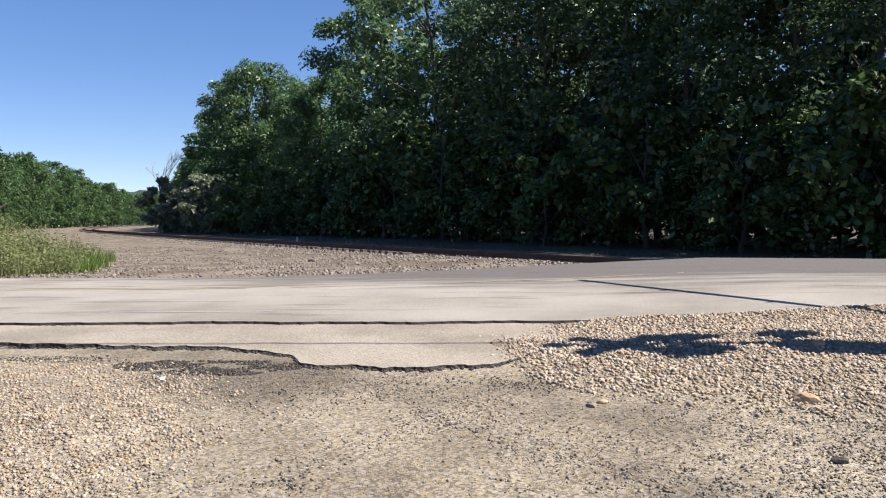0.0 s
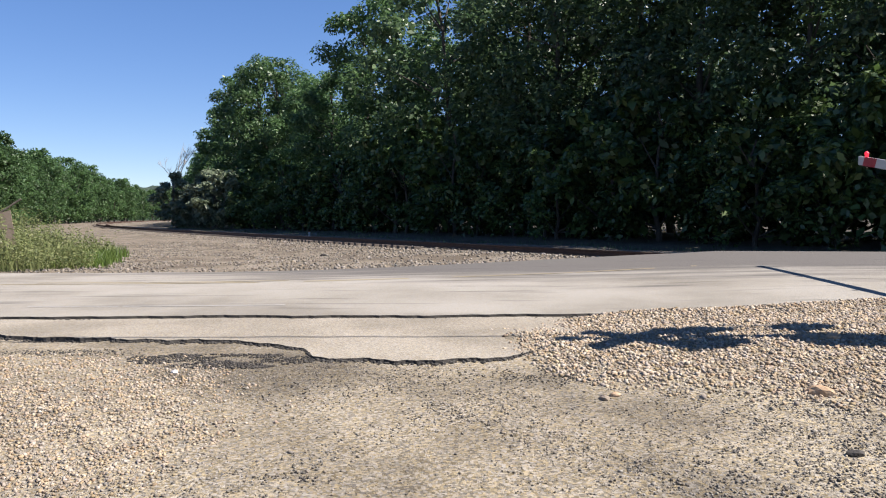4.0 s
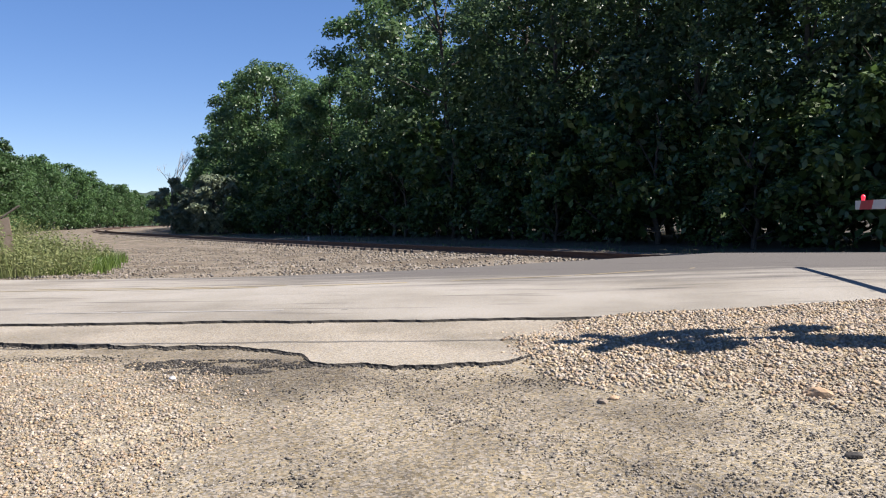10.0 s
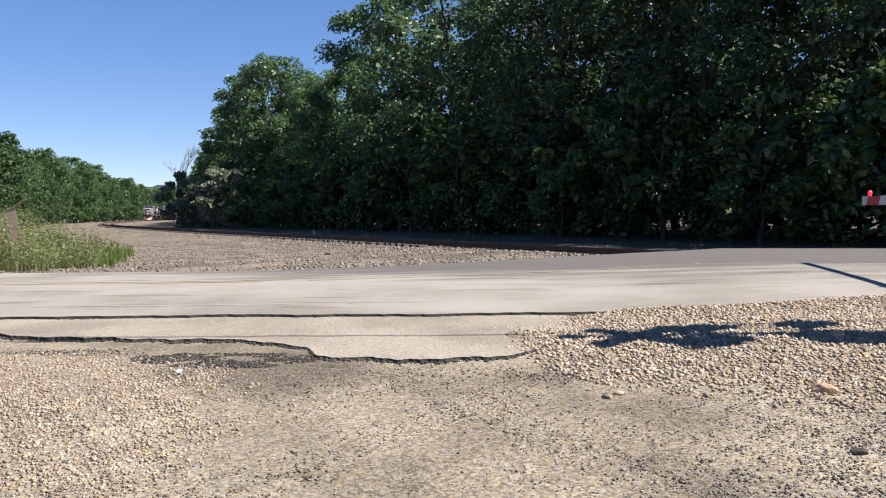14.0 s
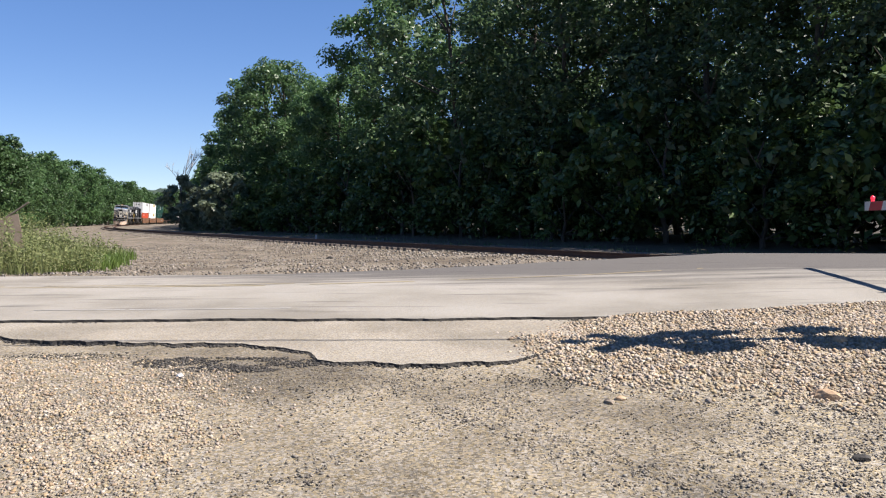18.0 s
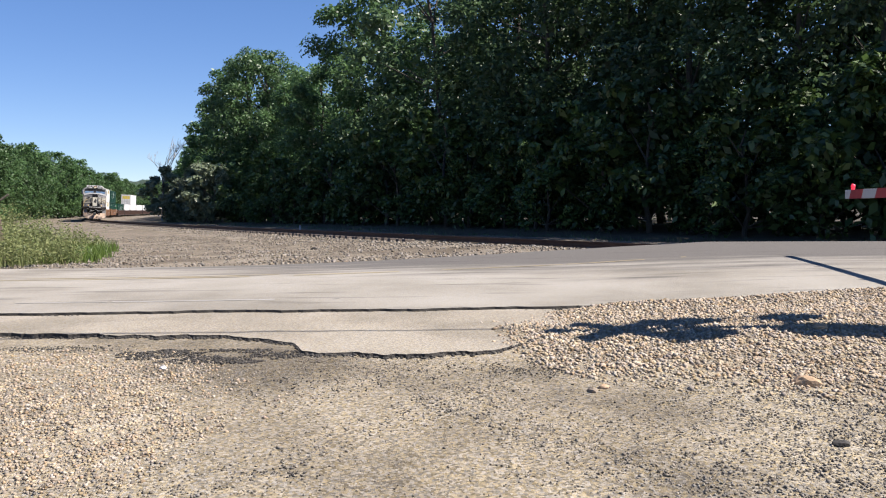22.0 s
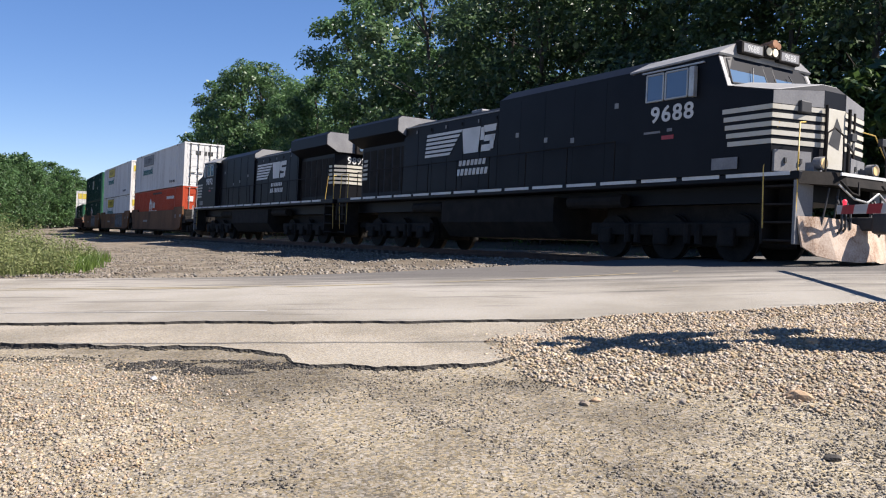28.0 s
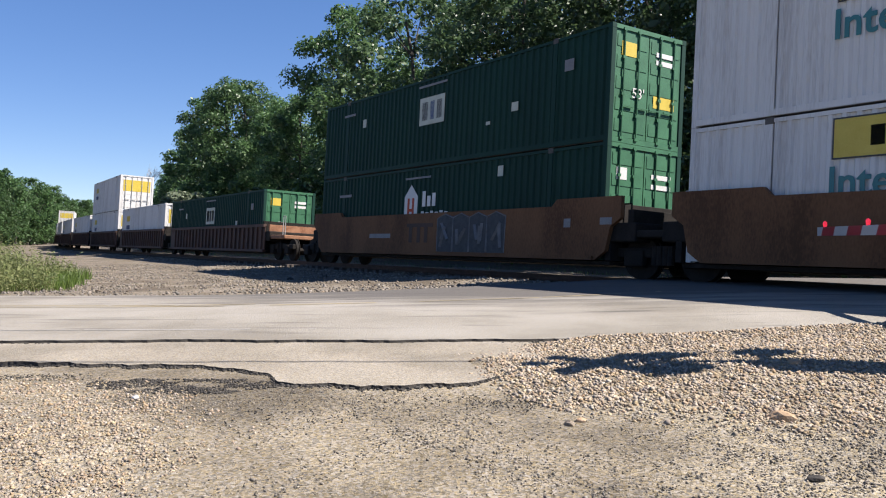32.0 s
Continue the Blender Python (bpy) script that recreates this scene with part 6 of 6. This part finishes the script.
stones("tan_gravel_patch", "loose tan crushed stone spread on the forecourt", scatter(60000, -6, -1.0, 3.6, 7.3, 0.003, 0.0165, lambda x, y: left_patch(x, y) * np.clip(0.75 + 0.6 * wobble(x, y, 2.6, 3), 0.25, 1), 33), M_TANSTONE, 34)
stones("fine_grey_gravel", "fine grey and tan grit pressed into the earth", scatter(90000, -5.5, 5, 2.8, 7.0, 0.002, 0.009, lambda x, y: np.clip(0.35 + 0.7 * wobble(x, y, 1.3, 9) + 0.35 * smoothstep(0.8, 2.4, x), 0.02, 1) * (y < 6.65), 35), M_GREYSTONE, 36)
stones("grey_pebbles", "grey and brown pebbles lying loose on the earth", scatter(90000, -4.0, 5, 2.8, 6.9, 0.003, 0.0125, lambda x, y: np.clip(0.1 + 0.55 * wobble(x, y, 1.9, 5) + 0.6 * smoothstep(0.6, 2.2, x - 0.5 * (y - 4.5)), 0.015, 1) * (1 - right_heap(x, y)), 45), M_GREYSTONE, 46)
stones("shelf_gravel", "coarse brown-grey gravel between road and track", scatter(64000, -24, 5, 16.4, 44, 0.016, 0.05, lambda x, y: np.clip(0.45 + 0.6 * wobble(x, y, 0.8, 3) + 0.5 * (1 - smoothstep(0.3, 2.2, y - np.interp(x, FAR_X, FAR_Y))), 0.12, 1) * (off_line(x, y) < -2.6) * smoothstep(-17, -11, off_line(x, y)) * (y > np.interp(x, FAR_X, FAR_Y) + 0.1), 37), M_BALLAST, 38)
ball_spots = []
g = np.random.default_rng(41)
for s, d, r in zip(g.uniform(-3, 75, 12000) , g.uniform(-3.0, 1.6, 12000), g.uniform(0.025, 0.055, 12000)):
    x, y = beside(s, d)
    if y > np.interp(x, FAR_X, FAR_Y) + 0.1:
        ball_spots.append((x, y, r))
stones("track_ballast", "brown-grey crushed ballast under the track", ball_spots, M_BALLAST, 42, "ballast")


def rock(x, y, r, mat, label, seed, flat=0.6):
    rng2 = random.Random(seed)
    bm = B()
    ball(bm, (0, 0, 0), r, (1.3, 0.9, flat), 2)
    for v in bm.verts:
        v.co *= rng2.uniform(0.82, 1.15)
    ob = tagged(mesh_object("rock", bm, mat), label, "rock", "larger rocks on the forecourt")
    ob.matrix_basis = pose(x, y, float(height(x, y)) + r * flat * 0.4, 0, 0, rng2.uniform(0, 180))


for i, (x, y, r, mat, label) in enumerate(((2.37, 5.84, 0.075, M_TANSTONE, "pale tan angular rock on the gravel"), (2.11, 4.71, 0.04, M_TAR, "dark flat stone on the earth"), (-2.34, 6.41, 0.03, M_GATEWHITE, "small white stone on the gravel"),
                                           (0.87, 5.71, 0.035, M_GREYSTONE, "grey stone on the earth"), (0.96, 5.79, 0.032, M_TANSTONE, "tan stone on the earth"), (3.1, 5.7, 0.05, M_TANSTONE, "tan rock on the gravel"), (2.8, 5.1, 0.04, M_GREYSTONE, "grey stone on the earth"), (3.04, 7.22, 0.06, M_TANSTONE, "pale rock by the signal"))):
    rock(x, y, r, mat, label, 50 + i)

rock(-4.9, 27.4, 0.1, M_TAR, "dark lump of stone on the gravel", 71)

# ------------------------------------------------------------ crossing signal and gate
def crossing_signal(x0, y0):
    """The flashing signal that stands beside the road, its boards facing along it."""
    g = thing("crossing_signal", "railway crossing signal mast with crossbuck and lamps", "crossing signal")
    g.matrix_basis = pose(x0, y0, float(height(x0, y0)) - 0.02)
    bm = B()
    rod(bm, (0, 0, 0.0), (0, 0, 4.3), 0.055, 12)
    part("mast", bm, M_ALU, g)
    bm = B()
    box(bm, -0.3, 0.3, -0.3, 0.3, 0, 0.2, 0.03)
    rod(bm, (0, 0, 0.2), (0, 0, 0.5), 0.15, 12, 0.08)
    part("base", bm, M_ALU, g)
    for k in (-1, 1):
        bm = B()
        c = Matrix.Translation((0.08 + 0.012 * k, 0, 3.8)) @ pose(0, 0, 0, k * 45, 0, 0)
        bmesh.ops.create_cube(bm, size=1, matrix=c @ Matrix.Diagonal((0.02, 1.22, 0.23, 1)))
        part("crossbuck_board", bm, M_GATEWHITE, g, "white crossbuck board")
    for z, x, ys in ((3.25, 0.16, (-0.26, 0.3)), (3.08, -0.16, (-0.26, 0.3)), (2.3, 0.14, (-0.08, 0.36))):
        bm = B()
        rod(bm, (x, -0.5 if z > 3 else -0.2, z), (x, 0.55, z), 0.04, 8)
        part("cross_arm", bm, M_ALU, g)
        for y in ys:
            bm = B()
            rod(bm, (x + 0.05, y, z), (x + 0.07, y, z), 0.2, 24)
            back = part("lamp_background", bm, M_INK, g, "round black lamp background")
            bm = B()
            rod(bm, (x - 0.1, y, z), (x + 0.24, y, z), 0.12, 16)
            part("lamp_hood", bm, M_INK, back)
            bm = B()
            rod(bm, (x + 0.24, y, z), (x + 0.25, y, z), 0.1, 16)
            part("lamp_lens", bm, M_GATERED, back)
    bm = B()
    rod(bm, (0, 0, 4.3), (0, 0, 4.45), 0.14, 16, 0.06)
    part("bell", bm, M_ALU, g)
    # Unseen case, its size chosen for the long dark shadow it casts.
    bm = B()
    box(bm, -0.18, 0.18, -0.26, 0.12, 1.1, 2.0, 0.03)
    part("shadow_case", bm, M_ALU, g, "grey metal case, unseen, sized for its shadow")


crossing_signal(4.68, 7.02)
GATE = (5.8, 8.26)


def crossing_gate():
    """The pedestal with its arm, which swings down over the road."""
    g = thing("crossing_gate", "crossing gate pedestal with a red and white striped arm", "crossing gate")
    z = float(height(*GATE)) - 0.02
    g.matrix_basis = pose(*GATE, z)
    top = 1.63 - z
    bm = B()
    box(bm, -0.3, 0.3, -0.3, 0.3, 0, 0.2, 0.03)
    rod(bm, (0, 0, 0.2), (0, 0, top + 0.2), 0.08, 12)
    part("pedestal", bm, M_ALU, g)
    bm = B()
    box(bm, 0.07, 0.45, -0.22, 0.22, top - 0.35, top + 0.25, 0.04)
    part("gate_mechanism", bm, M_ALU, g)
    # the arm, along its own +x from the pivot
    arm_bm = B()
    box(arm_bm, 1.25, 6.53, -0.012, 0.012, -0.075, 0.075, 0.004)
    arm = part("gate_arm", arm_bm, M_GATEWHITE, g, "white gate arm with red slanted stripes")
    for i in range(4):
        bm = B()
        x = 6.3 - i * 1.22
        for y in (-0.014, 0.014):
            hull(bm, [(x + a - (0.1 if q > 0 else 0), y + d, q) for a in (-0.6, 0) for q in (-0.0755, 0.0755) for d in (-0.001, 0.001)])
        part("red_stripe", bm, M_GATERED, arm)
    for x in (6.15, 4.2, 2.2):
        bm = B()
        rod(bm, (x, 0, 0.07), (x, 0, 0.1), 0.03, 8)
        ball(bm, (x, 0, 0.13), 0.037, (1, 1, 1.25), 2)
        part("arm_lamp", bm, M_REDLAMP, arm, "red arm lamp")
    bm = B()
    box(bm, -0.2, 1.1, -0.03, 0.03, -0.05, 0.02, 0.01)
    box(bm, 1.0, 1.42, -0.02, -0.012, -0.14, 0.12, 0.004)
    part("arm_root", bm, M_ALU, arm, "grey metal arm bracket")
    bm = B()
    box(bm, -1.0, -0.15, -0.1, -0.06, -0.09, 0.09, 0.01)
    box(bm, -1.2, -0.8, -0.16, 0.0, -0.2, 0.2, 0.03)
    part("counterweight", bm, M_ALU, arm)
    return g, arm, top


gate, gate_arm, pivot_z = crossing_gate()


# ------------------------------------------------------------ overhead cable and its poles
def utility_pole(x, y):
    t = thing("utility_pole", "weathered timber utility pole", "utility pole", "poles of the cable")
    bm = B()
    rod(bm, (0, 0, -0.3), (0, 0, 8.2), 0.16, 12, 0.11)
    part("pole", bm, M_POLE, t)
    bm = B()
    box(bm, -0.06, 0.06, -0.9, 0.9, 7.5, 7.62)
    part("cross_arm", bm, M_POLE, t)
    t.matrix_basis = pose(x, y, float(height(x, y)))


CABLE = [(-46, 7.0), (46, 7.0)]
for x, y in CABLE:
    utility_pole(x, y)
bm = B()
pts = [(-46 + 92 * i / 30, 7.0, 7.75 - 1.1 * (1 - (2 * i / 30 - 1) ** 2)) for i in range(31)]
pipe(bm, pts, 0.022, 5)
tagged(mesh_object("overhead_cable", bm, M_INK), "black overhead cable sagging between two poles", "cable")


# ------------------------------------------------------------ small things beside the line
def marker_post(x, y):
    t = thing("marker_post", "short pale marker post beside the track", "post")
    bm = B()
    box(bm, -0.06, 0.06, -0.04, 0.04, -0.1, 0.32, 0.01)
    part("post", bm, M_GATEWHITE, t)
    bm = B()
    box(bm, -0.065, 0.065, -0.045, 0.045, 0.32, 0.38, 0.01)
    part("cap", bm, M_BRICK, t)
    t.matrix_basis = pose(x, y, float(height(x, y)))


marker_post(-11.2, 57.5)


def rusted_panel():
    t = thing("rusted_panel", "weathered tan-brown sheet leaning on a stake among the weeds", "metal panel")
    bm = B()
    hull(bm, [(x, y, z) for y in (-0.01, 0.01) for x, z in ((-0.95, 0.5), (0.55, 0.65), (0.5, 1.5), (-0.95, 1.2))])
    part("sheet", bm, M_PANEL, t)
    bm = B()
    rod(bm, (0.5, 0.03, -0.1), (0.45, 0.03, 1.5), 0.035, 6)
    rod(bm, (0.0, 0.03, 1.3), (0.75, 0.03, 1.75), 0.025, 6)
    part("stake", bm, M_POLE, t)
    t.matrix_basis = pose(-11.4, 19.6, float(height(-11.4, 19.6)), 0, -4, 14)


rusted_panel()


# ------------------------------------------------------------ what moves
SPEED, COUPLER_AT = 19.5, 2.4            # metres a second; place of the leading coupler at 27.5 s


def car_pose(behind, half, lift, t):
    """Pose of a vehicle whose two bogies ride the line, leaning with its cant."""
    s0 = COUPLER_AT - SPEED * (t - 27.5) + behind
    a, b = half
    (ax, ay, ath), (bx, by, _) = rail_at(s0 + a), rail_at(s0 + b)
    u = Vector((ax - bx, ay - by, 0)).normalized()
    far = Vector((-math.sin(ath), math.cos(ath), 0))
    c = radians(CANT)
    zax = Vector((0, 0, 1)) * math.cos(c) + far * math.sin(c)
    yax = zax.cross(u).normalized()
    zax = u.cross(yax)
    o = Vector((ax, ay, RAIL_Z)) + u * abs(a) + zax * lift
    m = Matrix((u, yax, zax)).transposed().to_4x4()
    m.translation = o
    return m


def motions():
    times = [0, 2, 4, 6, 8, 10, 11, 12, 13, 14, 15, 16, 17, 18, 19, 20, 21, 22, 23, 24, 25] + [25.5 + 0.5 * i for i in range(14)]
    for ob, behind, half, lift in MOVING:
        walk(ob, [(t, car_pose(behind, half, lift, t)) for t in times])
    turn = 82.7
    swing = [(0, 37.0), (0.5, 32.2), (1, 28.2), (1.5, 24.5), (2, 20.5), (2.5, 17.2), (3, 13.2), (3.5, 10.2), (4, 6.6), (4.5, 3.4), (5, 0.9), (5.4, 0), (32, 0)]
    walk(gate_arm, [(t, pose(0.0, 0.0, pivot_z, 0, -a, turn)) for t, a in swing])


motions()
